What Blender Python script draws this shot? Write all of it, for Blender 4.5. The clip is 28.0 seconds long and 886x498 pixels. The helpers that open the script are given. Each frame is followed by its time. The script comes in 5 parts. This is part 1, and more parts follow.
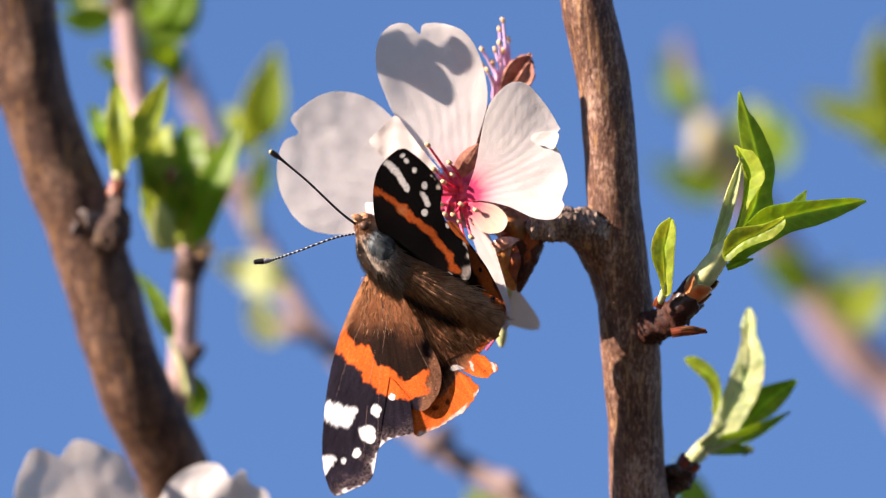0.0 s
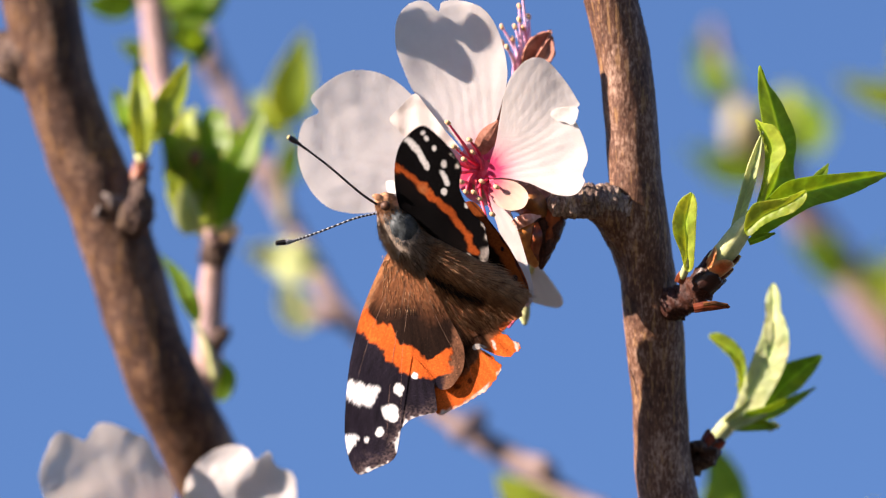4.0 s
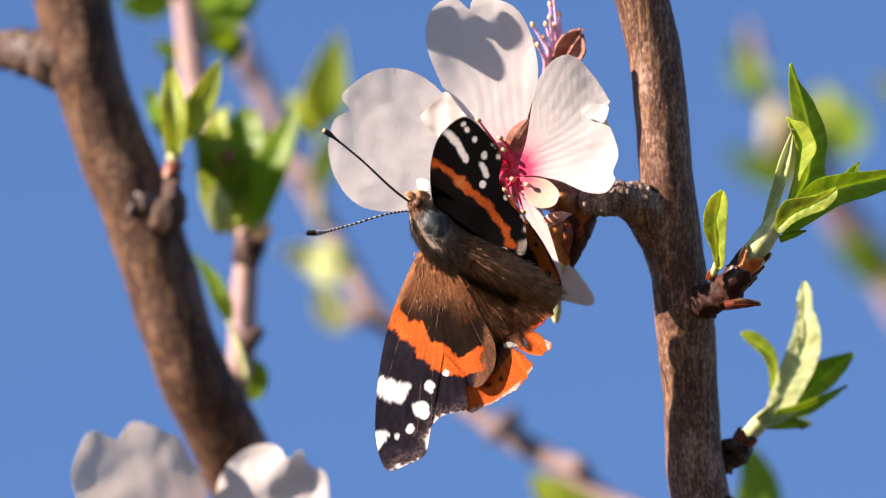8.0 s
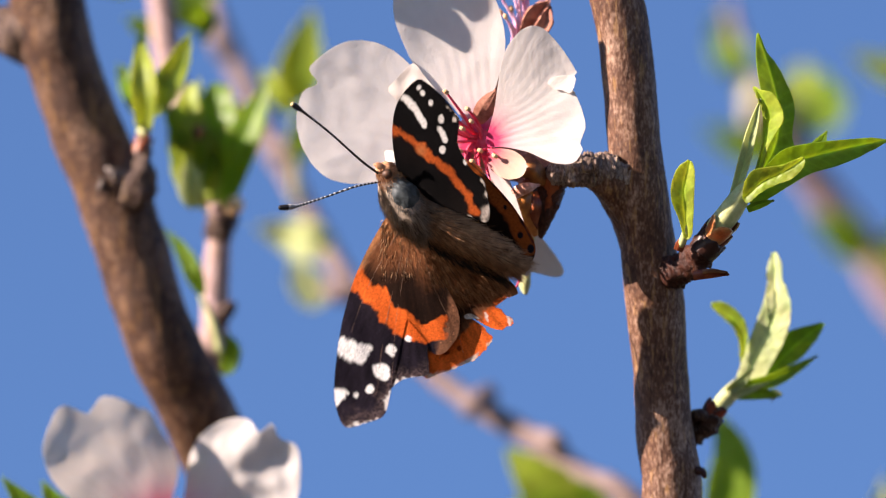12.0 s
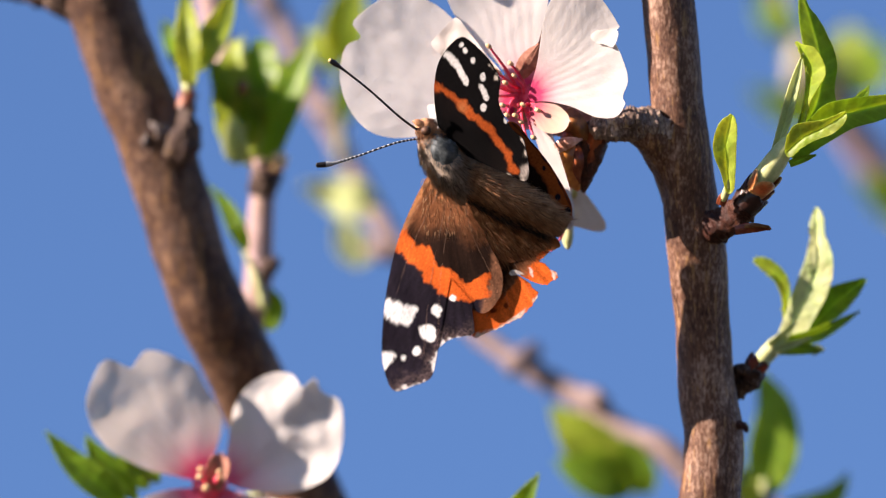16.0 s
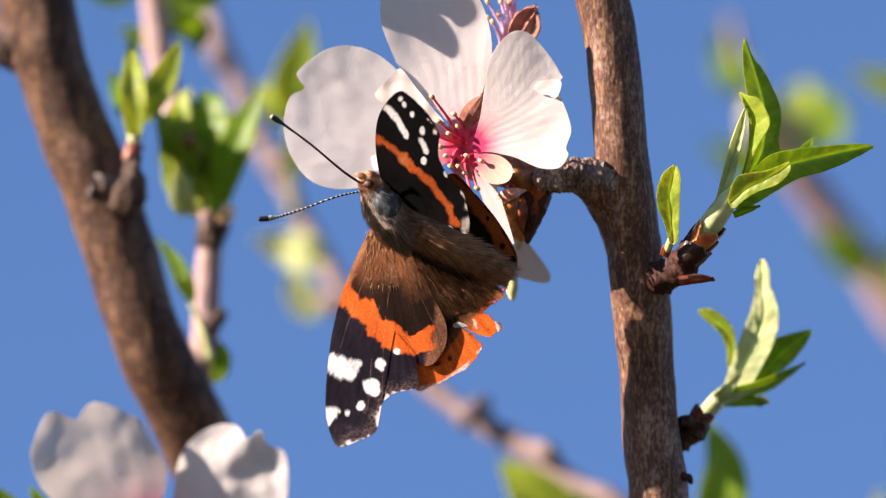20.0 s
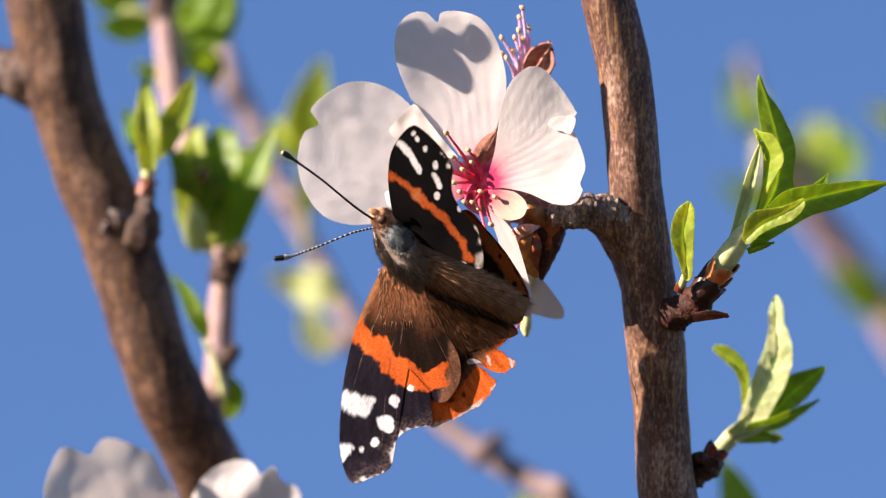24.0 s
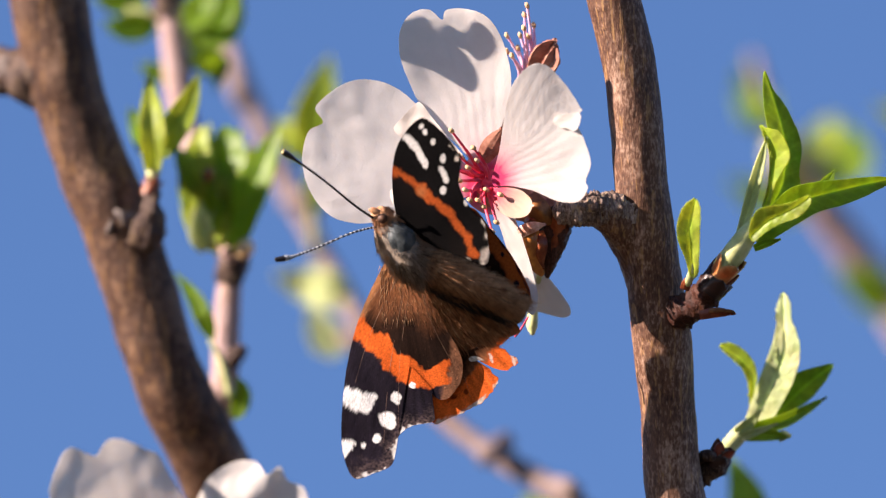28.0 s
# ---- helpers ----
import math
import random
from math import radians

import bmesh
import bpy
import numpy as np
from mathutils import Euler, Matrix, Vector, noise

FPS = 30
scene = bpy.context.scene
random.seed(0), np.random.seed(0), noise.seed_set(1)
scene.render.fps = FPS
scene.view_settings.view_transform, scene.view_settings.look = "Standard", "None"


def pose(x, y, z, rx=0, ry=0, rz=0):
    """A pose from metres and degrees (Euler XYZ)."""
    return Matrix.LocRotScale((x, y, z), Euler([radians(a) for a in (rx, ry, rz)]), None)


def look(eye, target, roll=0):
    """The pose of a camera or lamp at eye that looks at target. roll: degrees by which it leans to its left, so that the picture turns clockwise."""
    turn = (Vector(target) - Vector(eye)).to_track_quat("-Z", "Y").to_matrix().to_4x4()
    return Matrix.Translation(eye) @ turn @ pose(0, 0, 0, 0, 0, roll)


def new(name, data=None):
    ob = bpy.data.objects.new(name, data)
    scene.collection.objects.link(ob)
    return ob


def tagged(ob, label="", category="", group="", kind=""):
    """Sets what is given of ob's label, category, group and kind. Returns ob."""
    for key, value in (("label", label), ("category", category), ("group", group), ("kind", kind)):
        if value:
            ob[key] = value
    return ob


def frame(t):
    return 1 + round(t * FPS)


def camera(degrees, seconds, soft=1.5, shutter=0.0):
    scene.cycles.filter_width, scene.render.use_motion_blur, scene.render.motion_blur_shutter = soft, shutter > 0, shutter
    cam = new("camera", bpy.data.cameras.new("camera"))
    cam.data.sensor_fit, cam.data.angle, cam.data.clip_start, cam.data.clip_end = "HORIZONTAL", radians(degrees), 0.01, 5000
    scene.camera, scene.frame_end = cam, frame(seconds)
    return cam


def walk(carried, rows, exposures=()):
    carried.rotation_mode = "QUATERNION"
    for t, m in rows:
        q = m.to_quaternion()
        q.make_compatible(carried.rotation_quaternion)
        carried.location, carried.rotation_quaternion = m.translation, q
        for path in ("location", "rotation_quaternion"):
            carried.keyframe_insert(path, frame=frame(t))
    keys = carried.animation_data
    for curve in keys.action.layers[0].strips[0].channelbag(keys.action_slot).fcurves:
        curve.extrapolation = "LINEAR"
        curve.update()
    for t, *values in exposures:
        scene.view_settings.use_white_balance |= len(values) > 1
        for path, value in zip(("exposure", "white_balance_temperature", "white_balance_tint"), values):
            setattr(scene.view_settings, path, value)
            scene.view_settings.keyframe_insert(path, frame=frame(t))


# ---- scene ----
cam = camera(5.3454, 28.0, soft=1.2)
MM = 0.001
SPAN = 1200.0   # millimetres from the first stand of the camera to the flower
BASE = pose(0, 0, 2.3, 24, 0, 0)   # the flower's place over the ground, with the line of sight climbing by 24 degrees

# seconds; millimetres right, away and up from the flower; degrees of tilt, lean and pan
PATH = [
    (0.0, -0.0, -1200.0, 0.0, -0.000, -0.000, -0.000),
    (0.5, 1.2, -1201.1, -3.2, 0.129, 0.111, 0.042),
    (1.0, 3.4, -1200.9, -4.9, 0.187, 0.129, 0.152),
    (1.5, 6.2, -1199.6, -7.4, 0.276, 0.184, 0.301),
    (2.0, 7.8, -1198.6, -6.6, 0.222, 0.273, 0.411),
    (2.5, 10.2, -1198.6, -8.3, 0.301, 0.254, 0.533),
    (3.0, 10.3, -1198.5, -8.7, 0.286, 0.360, 0.562),
    (3.5, 11.3, -1197.8, -8.4, 0.277, 0.520, 0.650),
    (5.5, 13.1, -1198.4, -14.4, 0.514, 0.615, 0.844),
    (6.0, 13.2, -1199.4, -16.5, 0.593, 0.686, 0.881),
    (6.5, 15.2, -1197.3, -13.8, 0.481, 0.742, 1.030),
    (7.0, 15.2, -1198.2, -12.0, 0.447, 0.693, 1.076),
    (7.5, 17.1, -1198.5, -11.3, 0.422, 0.724, 1.163),
    (8.0, 17.8, -1196.9, -12.4, 0.449, 0.665, 1.173),
    (8.5, 18.7, -1197.9, -14.3, 0.537, 0.644, 1.191),
    (9.0, 18.6, -1195.8, -14.3, 0.538, 0.693, 1.167),
    (9.5, 19.1, -1199.3, -16.5, 0.644, 0.636, 1.158),
    (10.0, 24.4, -1198.0, -19.5, 0.780, 0.662, 1.354),
    (10.5, 21.7, -1198.7, -19.2, 0.716, 0.645, 1.176),
    (11.0, 24.4, -1198.4, -22.5, 0.840, 0.785, 1.272),
    (11.5, 26.7, -1198.2, -23.7, 0.845, 0.816, 1.392),
    (12.0, 28.0, -1197.0, -18.4, 0.562, 0.961, 1.476),
    (12.5, 30.6, -1197.6, -22.8, 0.719, 0.793, 1.591),
    (13.0, 32.0, -1194.6, -24.2, 0.683, 0.837, 1.687),
    (13.5, 28.5, -1196.2, -27.7, 0.689, 0.850, 1.553),
    (15.5, 28.3, -1199.1, -28.3, 0.707, 0.891, 1.704),
    (16.0, 30.4, -1199.0, -24.8, 0.593, 0.847, 1.849),
    (16.5, 31.5, -1197.1, -24.4, 0.669, 0.695, 1.922),
    (17.0, 30.7, -1198.5, -25.4, 0.746, 0.696, 1.802),
    (17.5, 30.9, -1199.7, -23.4, 0.693, 0.721, 1.739),
    (18.0, 36.3, -1198.4, -24.4, 0.834, 0.725, 1.950),
    (18.5, 35.5, -1198.5, -23.3, 0.825, 0.707, 1.848),
    (19.0, 36.9, -1197.6, -24.6, 0.862, 0.785, 1.864),
    (19.5, 39.4, -1197.7, -25.0, 0.890, 0.885, 1.950),
    (20.0, 40.7, -1196.6, -27.8, 1.041, 0.837, 2.006),
    (20.5, 38.3, -1198.7, -25.3, 0.940, 0.894, 1.886),
    (22.5, 39.5, -1194.4, -30.7, 1.165, 0.858, 1.994),
    (23.0, 42.1, -1194.0, -31.7, 1.297, 0.863, 2.127),
    (23.5, 42.1, -1195.9, -31.7, 1.359, 0.880, 2.144),
    (24.0, 40.5, -1195.8, -28.8, 1.308, 0.757, 2.081),
    (24.5, 45.5, -1186.7, -32.7, 1.506, 0.831, 2.318),
    (25.0, 45.2, -1180.3, -34.3, 1.585, 0.867, 2.320),
    (25.5, 44.0, -1188.1, -33.6, 1.518, 0.950, 2.275),
    (26.0, 44.7, -1198.8, -35.6, 1.595, 0.923, 2.318),
    (26.5, 46.6, -1188.3, -33.7, 1.556, 0.957, 2.434),
    (27.0, 43.6, -1190.1, -32.4, 1.518, 0.883, 2.288),
    (27.5, 44.9, -1189.5, -31.7, 1.471, 0.934, 2.341),
    (28.0, 43.7, -1191.6, -31.0, 1.408, 0.969, 2.281),
]
walk(cam, [(t, BASE @ pose(x * MM, y * MM, z * MM, a, b, c) @ pose(0, 0, 0, 90)) for t, x, y, z, a, b, c in PATH],
     exposures=[(0, 1.19, 6600, 21), (28, 1.19, 6600, 21)])
cam.data.dof.use_dof = True
cam.data.dof.focus_distance = 1.194
cam.data.dof.aperture_fstop = 12.0

# ---- light ----
SUN_SIDE = Vector((-0.87, -0.18, 0.47)).normalized()      # in the flower's own frame
SUN = (BASE.to_3x3() @ SUN_SIDE).normalized()
world = bpy.data.worlds.new("sky")
scene.world = world
world.use_nodes = True
sky = world.node_tree.nodes.new("ShaderNodeTexSky")
sky.sky_type, sky.sun_disc = "NISHITA", False
sky.sun_elevation = math.asin(SUN.z)
sky.sun_rotation = math.atan2(SUN.x, SUN.y)
sky.altitude, sky.air_density, sky.dust_density, sky.ozone_density = 800, 1.0, 0.0, 6.0
back = world.node_tree.nodes["Background"]
back.inputs[1].default_value = 0.084
world.node_tree.links.new(sky.outputs[0], back.inputs[0])
sun = new("sun", bpy.data.lights.new("sun", "SUN"))
sun.data.energy, sun.data.angle, sun.data.color = 7.0, radians(0.53), (1.0, 0.88, 0.74)
sun.matrix_world = look(SUN * 30, (0, 0, 0))


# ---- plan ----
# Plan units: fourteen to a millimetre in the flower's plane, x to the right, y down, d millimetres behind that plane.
def at(x, y, d=0.0):
    k = (SPAN + d) / (SPAN * 14.0) * MM
    return Vector(((x - 784) * k, d * MM, (441 - y) * k))


def spline(points, n, closed=False):
    """n places along a smooth curve through the points (tuples of any length)."""
    p = np.array(points, float)
    if closed:
        p = np.vstack([p[-1:], p, p[:2]])
    else:
        p = np.vstack([2 * p[0] - p[1], p, 2 * p[-1] - p[-2]])
    legs = len(p) - 3
    s = np.linspace(0, legs, n, endpoint=not closed)
    i = np.minimum(s.astype(int), legs - 1)
    f = (s - i)[:, None]
    a, b, c, d = p[i], p[i + 1], p[i + 2], p[i + 3]
    return 0.5 * (2 * b + (c - a) * f + (2 * a - 5 * b + 4 * c - d) * f ** 2 + (3 * b - a - 3 * c + d) * f ** 3)


def rough(v, scale, seed=0.0):
    return noise.noise(Vector((v[0] * scale + seed, v[1] * scale - seed, v[2] * scale + 2 * seed)))


def thing(name, x, y, d, label, category, group="", kind=""):
    """An empty at a place of the plan; its parts are built round it."""
    ob = new(name)
    ob.empty_display_size = 0.002
    ob.matrix_basis = BASE @ Matrix.Translation(at(x, y, d))
    ORIGIN[ob.name] = at(x, y, d)
    return tagged(ob, label, category, group, kind)


ORIGIN = {}


def part(name, mesh_data, material, parent, label="", origin=None):
    """One mesh under a thing or a part. mesh_data: (vertices in the flower's frame, faces[, colours])."""
    verts, faces = mesh_data[0], mesh_data[1]
    own = Vector(origin) if origin is not None else None
    base = ORIGIN[parent.name]
    shift = own if own is not None else base
    me = bpy.data.meshes.new(name)
    me.from_pydata([tuple(Vector(v) - shift) for v in verts], [], faces)
    me.polygons.foreach_set("use_smooth", [True] * len(me.polygons))
    if len(mesh_data) > 2:
        layer = me.color_attributes.new("paint", "FLOAT_COLOR", "POINT")
        layer.data.foreach_set("color", np.asarray(mesh_data[2], np.float32).ravel())
    me.materials.append(material)
    me.update()
    ob = new(name, me)
    ob.parent = parent
    if own is not None:
        ob.location = own - base
    ORIGIN[ob.name] = shift
    return tagged(ob, label)


def tube(points, sides=14, steps=30, bark=0.0, grain=900.0, lumps=0.0, seed=0.0, cap=True, paint=None):
    """A round stem along (x, y, d, radius) of the plan, with its bark's relief. paint(v) gives a colour along it."""
    line = spline(points, steps)
    centre = [at(x, y, d) for x, y, d, r in line]
    verts, faces, colours = [], [], []
    side = None
    for i, c in enumerate(centre):
        way = (centre[min(i + 1, steps - 1)] - centre[max(i - 1, 0)]).normalized()
        if side is None:
            side = way.orthogonal().normalized()
        side = (side - way * side.dot(way)).normalized()
        other = way.cross(side)
        r = max(line[i][3], 0.05) / 14 * MM
        for k in range(sides):
            a = 2 * math.pi * k / sides
            out = side * math.cos(a) + other * math.sin(a)
            p = c + out * r
            grow = 1.0
            if bark:
                grow += bark * rough((p.x, p.y, p.z * 0.35), grain, seed) + bark * 0.6 * rough(p, grain * 2.7, seed + 3)
            if lumps:
                grow += lumps * rough(p, grain * 0.25, seed + 7)
            verts.append(c + out * r * grow)
            if paint:
                colours.append(paint(i / (steps - 1)))
    for i in range(steps - 1):
        for k in range(sides):
            a, b = i * sides + k, i * sides + (k + 1) % sides
            faces.append((a, b, b + sides, a + sides))
    if cap:
        for end, ring in ((0, 0), (steps - 1, (steps - 1) * sides)):
            way = (centre[end] - centre[1 if end == 0 else end - 1]).normalized()
            verts.append(centre[end] + way * max(line[end][3], 0.05) / 14 * MM * 0.5)
            if paint:
                colours.append(paint(end / (steps - 1)))
            tip = len(verts) - 1
            for k in range(sides):
                a, b = ring + k, ring + (k + 1) % sides
                faces.append((b, a, tip) if end == 0 else (a, b, tip))
    return (verts, faces, colours) if paint else (verts, faces)


def both_sides(verts, faces, rim, thick, colours=None):
    """Gives a sheet its second face and its edge."""
    v = np.array([tuple(p) for p in verts])
    nrm = np.zeros_like(v)
    for f in faces:
        n = np.cross(v[f[1]] - v[f[0]], v[f[2]] - v[f[0]])
        for q in f:
            nrm[q] += n
    nrm /= np.maximum(np.linalg.norm(nrm, axis=1), 1e-15)[:, None]
    if nrm[:, 1].sum() > 0:
        nrm = -nrm
    low = v - nrm * thick
    n = len(v)
    allv = np.vstack([v, low])
    allf = [tuple(f) for f in faces] + [tuple(q + n for q in reversed(f)) for f in faces]
    m = len(rim)
    allv = np.vstack([allv, v[rim], low[rim]])
    for i in range(m):
        j = (i + 1) % m
        allf.append((2 * n + i, 2 * n + m + i, 2 * n + m + j, 2 * n + j))
    cols = None if colours is None else np.vstack([colours, colours, np.asarray(colours)[rim], np.asarray(colours)[rim]])
    return (allv, allf) if cols is None else (allv, allf, cols)


def plate(outline, centre, depth, rings=30, turns=120, paint=None, thick=0.05, wobble=0.0, seed=0.0):
    """A thin plate inside a smooth closed outline of the plan, star-shaped from its centre. depth(x, y) in millimetres;
    paint(x, y) a colour."""
    edge = spline(outline, turns, closed=True)
    if wobble:
        for k in range(turns):
            a = 2 * math.pi * k / turns
            edge[k] += (edge[k] - np.array(centre)) * wobble * (noise.noise((math.cos(a) * 5 + seed, math.sin(a) * 5, seed))
                       + 0.5 * noise.noise((math.cos(a) * 17 + seed, math.sin(a) * 17, seed))
                       + 0.4 * noise.noise((math.cos(a) * 43 + seed, math.sin(a) * 43, seed)))
    c = np.array(centre, float)
    flat = [tuple(c)]
    for r in range(1, rings + 1):
        f = (r / rings) ** 0.8
        flat += [tuple(c + (e - c) * f) for e in edge]
    faces = [(0, 1 + k, 1 + (k + 1) % turns) for k in range(turns)]
    for r in range(rings - 1):
        o = 1 + r * turns
        for k in range(turns):
            kk = (k + 1) % turns
            faces.append((o + k, o + turns + k, o + turns + kk, o + kk))
    verts = [at(x, y, depth(x, y)) for x, y in flat]
    cols = np.array([(*paint(x, y), 1.0) for x, y in flat]) if paint else None
    last = 1 + (rings - 1) * turns
    return both_sides(verts, faces, list(range(last, last + turns)), thick * MM, cols)


def blade(mid, wide, fold=0.3, rows=30, teeth=0.0, shape=0.75, skew=0.0, thick=0.16, ripple=0.0, seed=0.0, base=0.12, cross=5, curl=0.0, turn=0.0):
    """A leaf along (x, y, d): wide is its greatest half width in plan units; fold lifts its edges towards the viewer;
    skew makes one half broader (as a turned leaf shows it); shape moves the broadest place; curl bends the edges round; turn swings
    one edge nearer."""
    line = spline(mid, rows)
    verts, faces, paint = [], [], []
    for i in range(rows):
        v = i / (rows - 1)
        t = line[min(i + 1, rows - 1)] - line[max(i - 1, 0)]
        n = np.array((-t[1], t[0])) / max(math.hypot(t[0], t[1]), 1e-9)
        w = wide * (base * (1 - v) + (1 - base * (1 - v)) * math.sin(math.pi * min(v ** shape, 1.0)) ** 0.85) if v < 1 else 0.0
        for j in range(-cross, cross + 1):
            u = j / cross
            h = w * (1 + skew * (1 if u > 0 else -1))
            if teeth and abs(j) == cross:
                h *= 1 + teeth * ((i * 0.5 + seed) % 1.0 - 0.5) * 2
            x, y = line[i][0] + n[0] * u * h, line[i][1] + n[1] * u * h
            d = line[i][2] - fold * abs(u) * w / 14 + ripple * math.sin(v * 9 + seed + u * 2) * abs(u) * w / 14
            d -= turn * u * w / 14
            d += curl * u * u * abs(u) * w / 14
            rib = math.sin((v * 11 - abs(u) * 1.5) * 2 * math.pi)
            d += 0.045 * rib * min(1.0, abs(u) * 3) * (w > 8) + 0.10 * noise.noise((x * 0.06 + seed, y * 0.06, seed))
            d += 0.14 if j == 0 else 0
            verts.append(at(x, y, d))
            g = 1.28 if j == 0 else 1 + 0.10 * rib
            g *= 1 + 0.35 * max(0.0, abs(u) - 0.8) * 5 * 0.5 + 0.2 * noise.noise((x * 0.05, y * 0.05, seed + 4))
            paint.append((g * (1.06 if abs(u) > 0.85 else 1), g, g * 0.9, 1))
    m = 2 * cross + 1
    for i in range(rows - 1):
        for j in range(m - 1):
            a = i * m + j
            faces.append((a, a + m, a + m + 1, a + 1))
    rim = list(range(m)) + [i * m + m - 1 for i in range(1, rows)] + [(rows - 1) * m + j for j in range(m - 2, -1, -1)] + [i * m for i in range(rows - 2, 0, -1)]
    return both_sides(verts, faces, rim, thick * MM, np.array(paint))


def clamp(v):
    return min(1.0, max(0.0, v))


def along(line):
    """A function: distance of a place from a broken line, and which side of it."""
    legs = []
    for (ax, ay), (bx, by) in zip(line[:-1], line[1:]):
        ux, uy = float(bx - ax), float(by - ay)
        legs.append((float(ax), float(ay), ux, uy, 1.0 / (ux * ux + uy * uy)))

    def near(x, y):
        best, side = 1e18, 0.0
        for ax, ay, ux, uy, q in legs:
            px, py = x - ax, y - ay
            t = min(1.0, max(0.0, (px * ux + py * uy) * q))
            ex, ey = px - ux * t, py - uy * t
            d = ex * ex + ey * ey
            if d < best:
                best, side = d, ux * py - uy * px
        return math.sqrt(best), side
    return near


# ---- materials ----
def material(name):
    m = bpy.data.materials.new(name)
    m.use_nodes = True
    t = m.node_tree
    return m, t, t.nodes["Principled BSDF"], t.links


def node(t, kind, **values):
    n = t.nodes.new(kind)
    for key, value in values.items():
        n.inputs[key.replace("_", " ")].default_value = value
    return n


def ramp(t, stops):
    r = t.nodes.new("ShaderNodeValToRGB")
    while len(r.color_ramp.elements) < len(stops):
        r.color_ramp.elements.new(0.5)
    for e, (p, c) in zip(r.color_ramp.elements, stops):
        e.position, e.color = p, (*c, 1)
    return r


def bark_material(name, dark, mid, light, scale=1.0, gloss=0.6, relief=0.9):
    m, t, b, link = material(name)
    co = t.nodes.new("ShaderNodeTexCoord")
    mp = t.nodes.new("ShaderNodeMapping")
    mp.inputs["Scale"].default_value = (1, 1, 0.45)
    link.new(co.outputs["Object"], mp.inputs[0])
    fine = node(t, "ShaderNodeTexNoise", Scale=2600 * scale, Detail=6.0, Roughness=0.65)
    broad = node(t, "ShaderNodeTexNoise", Scale=260 * scale, Detail=4.0, Roughness=0.6)
    pits = node(t, "ShaderNodeTexVoronoi", Scale=900 * scale)
    link.new(mp.outputs[0], fine.inputs["Vector"])
    link.new(mp.outputs[0], broad.inputs["Vector"])
    link.new(co.outputs["Object"], pits.inputs["Vector"])
    mix = t.nodes.new("ShaderNodeMath")
    mix.operation = "MULTIPLY_ADD"
    link.new(fine.outputs[0], mix.inputs[0])
    mix.inputs[1].default_value = 0.55
    half = t.nodes.new("ShaderNodeMath")
    half.operation = "MULTIPLY"
    half.inputs[1].default_value = 0.45
    link.new(broad.outputs[0], half.inputs[0])
    link.new(half.outputs[0], mix.inputs[2])
    col = ramp(t, [(0.34, dark), (0.5, mid), (0.68, light)])
    link.new(mix.outputs[0], col.inputs[0])
    long = t.nodes.new("ShaderNodeMapping")
    long.inputs["Scale"].default_value = (1, 1, 0.13)
    link.new(co.outputs["Object"], long.inputs[0])
    streak = node(t, "ShaderNodeTexNoise", Scale=1500 * scale, Detail=4.0, Roughness=0.6)
    link.new(long.outputs[0], streak.inputs["Vector"])
    cut = ramp(t, [(0.57, (0, 0, 0)), (0.62, (1, 1, 1))])
    link.new(streak.outputs[0], cut.inputs[0])
    weak = t.nodes.new("ShaderNodeMath")
    weak.operation = "MULTIPLY"
    weak.inputs[1].default_value = 0.38
    link.new(cut.outputs[0], weak.inputs[0])
    fissure = t.nodes.new("ShaderNodeMix")
    fissure.data_type = "RGBA"
    link.new(weak.outputs[0], fissure.inputs[0])
    link.new(col.outputs[0], fissure.inputs[6])
    fissure.inputs[7].default_value = (light[0] * 1.0, light[1] * 0.85, light[2] * 0.45, 1)
    crack = ramp(t, [(0.30, (1, 1, 1)), (0.44, (0, 0, 0))])
    link.new(streak.outputs[0], crack.inputs[0])
    cracked = t.nodes.new("ShaderNodeMix")
    cracked.data_type = "RGBA"
    deep = t.nodes.new("ShaderNodeMath")
    deep.operation = "MULTIPLY"
    deep.inputs[1].default_value = 0.5
    link.new(crack.outputs[0], deep.inputs[0])
    link.new(deep.outputs[0], cracked.inputs[0])
    link.new(fissure.outputs[2], cracked.inputs[6])
    cracked.inputs[7].default_value = (*dark, 1)
    fleck = node(t, "ShaderNodeTexVoronoi", Scale=1500 * scale)
    link.new(mp.outputs[0], fleck.inputs["Vector"])
    spot = ramp(t, [(0.14, (1, 1, 1)), (0.24, (0, 0, 0))])
    link.new(fleck.outputs["Distance"], spot.inputs[0])
    less = t.nodes.new("ShaderNodeMath")
    less.operation = "MULTIPLY"
    less.inputs[1].default_value = 0.16
    link.new(spot.outputs[0], less.inputs[0])
    flecked = t.nodes.new("ShaderNodeMix")
    flecked.data_type = "RGBA"
    link.new(less.outputs[0], flecked.inputs[0])
    link.new(cracked.outputs[2], flecked.inputs[6])
    flecked.inputs[7].default_value = (light[0] * 1.25, light[1] * 1.3, light[2] * 1.3, 1)
    link.new(flecked.outputs[2], b.inputs["Base Color"])
    bump = node(t, "ShaderNodeBump", Strength=relief, Distance=0.00018)
    link.new(fine.outputs[0], bump.inputs["Height"])
    bump2 = node(t, "ShaderNodeBump", Strength=0.4, Distance=0.00015)
    link.new(pits.outputs["Distance"], bump2.inputs["Height"])
    link.new(bump.outputs[0], bump2.inputs["Normal"])
    ridge = node(t, "ShaderNodeTexNoise", Scale=1900 * scale, Detail=4.0, Roughness=0.7)
    stretch = t.nodes.new("ShaderNodeMapping")
    stretch.inputs["Scale"].default_value = (1, 1, 0.24)
    link.new(co.outputs["Object"], stretch.inputs[0])
    link.new(stretch.outputs[0], ridge.inputs["Vector"])
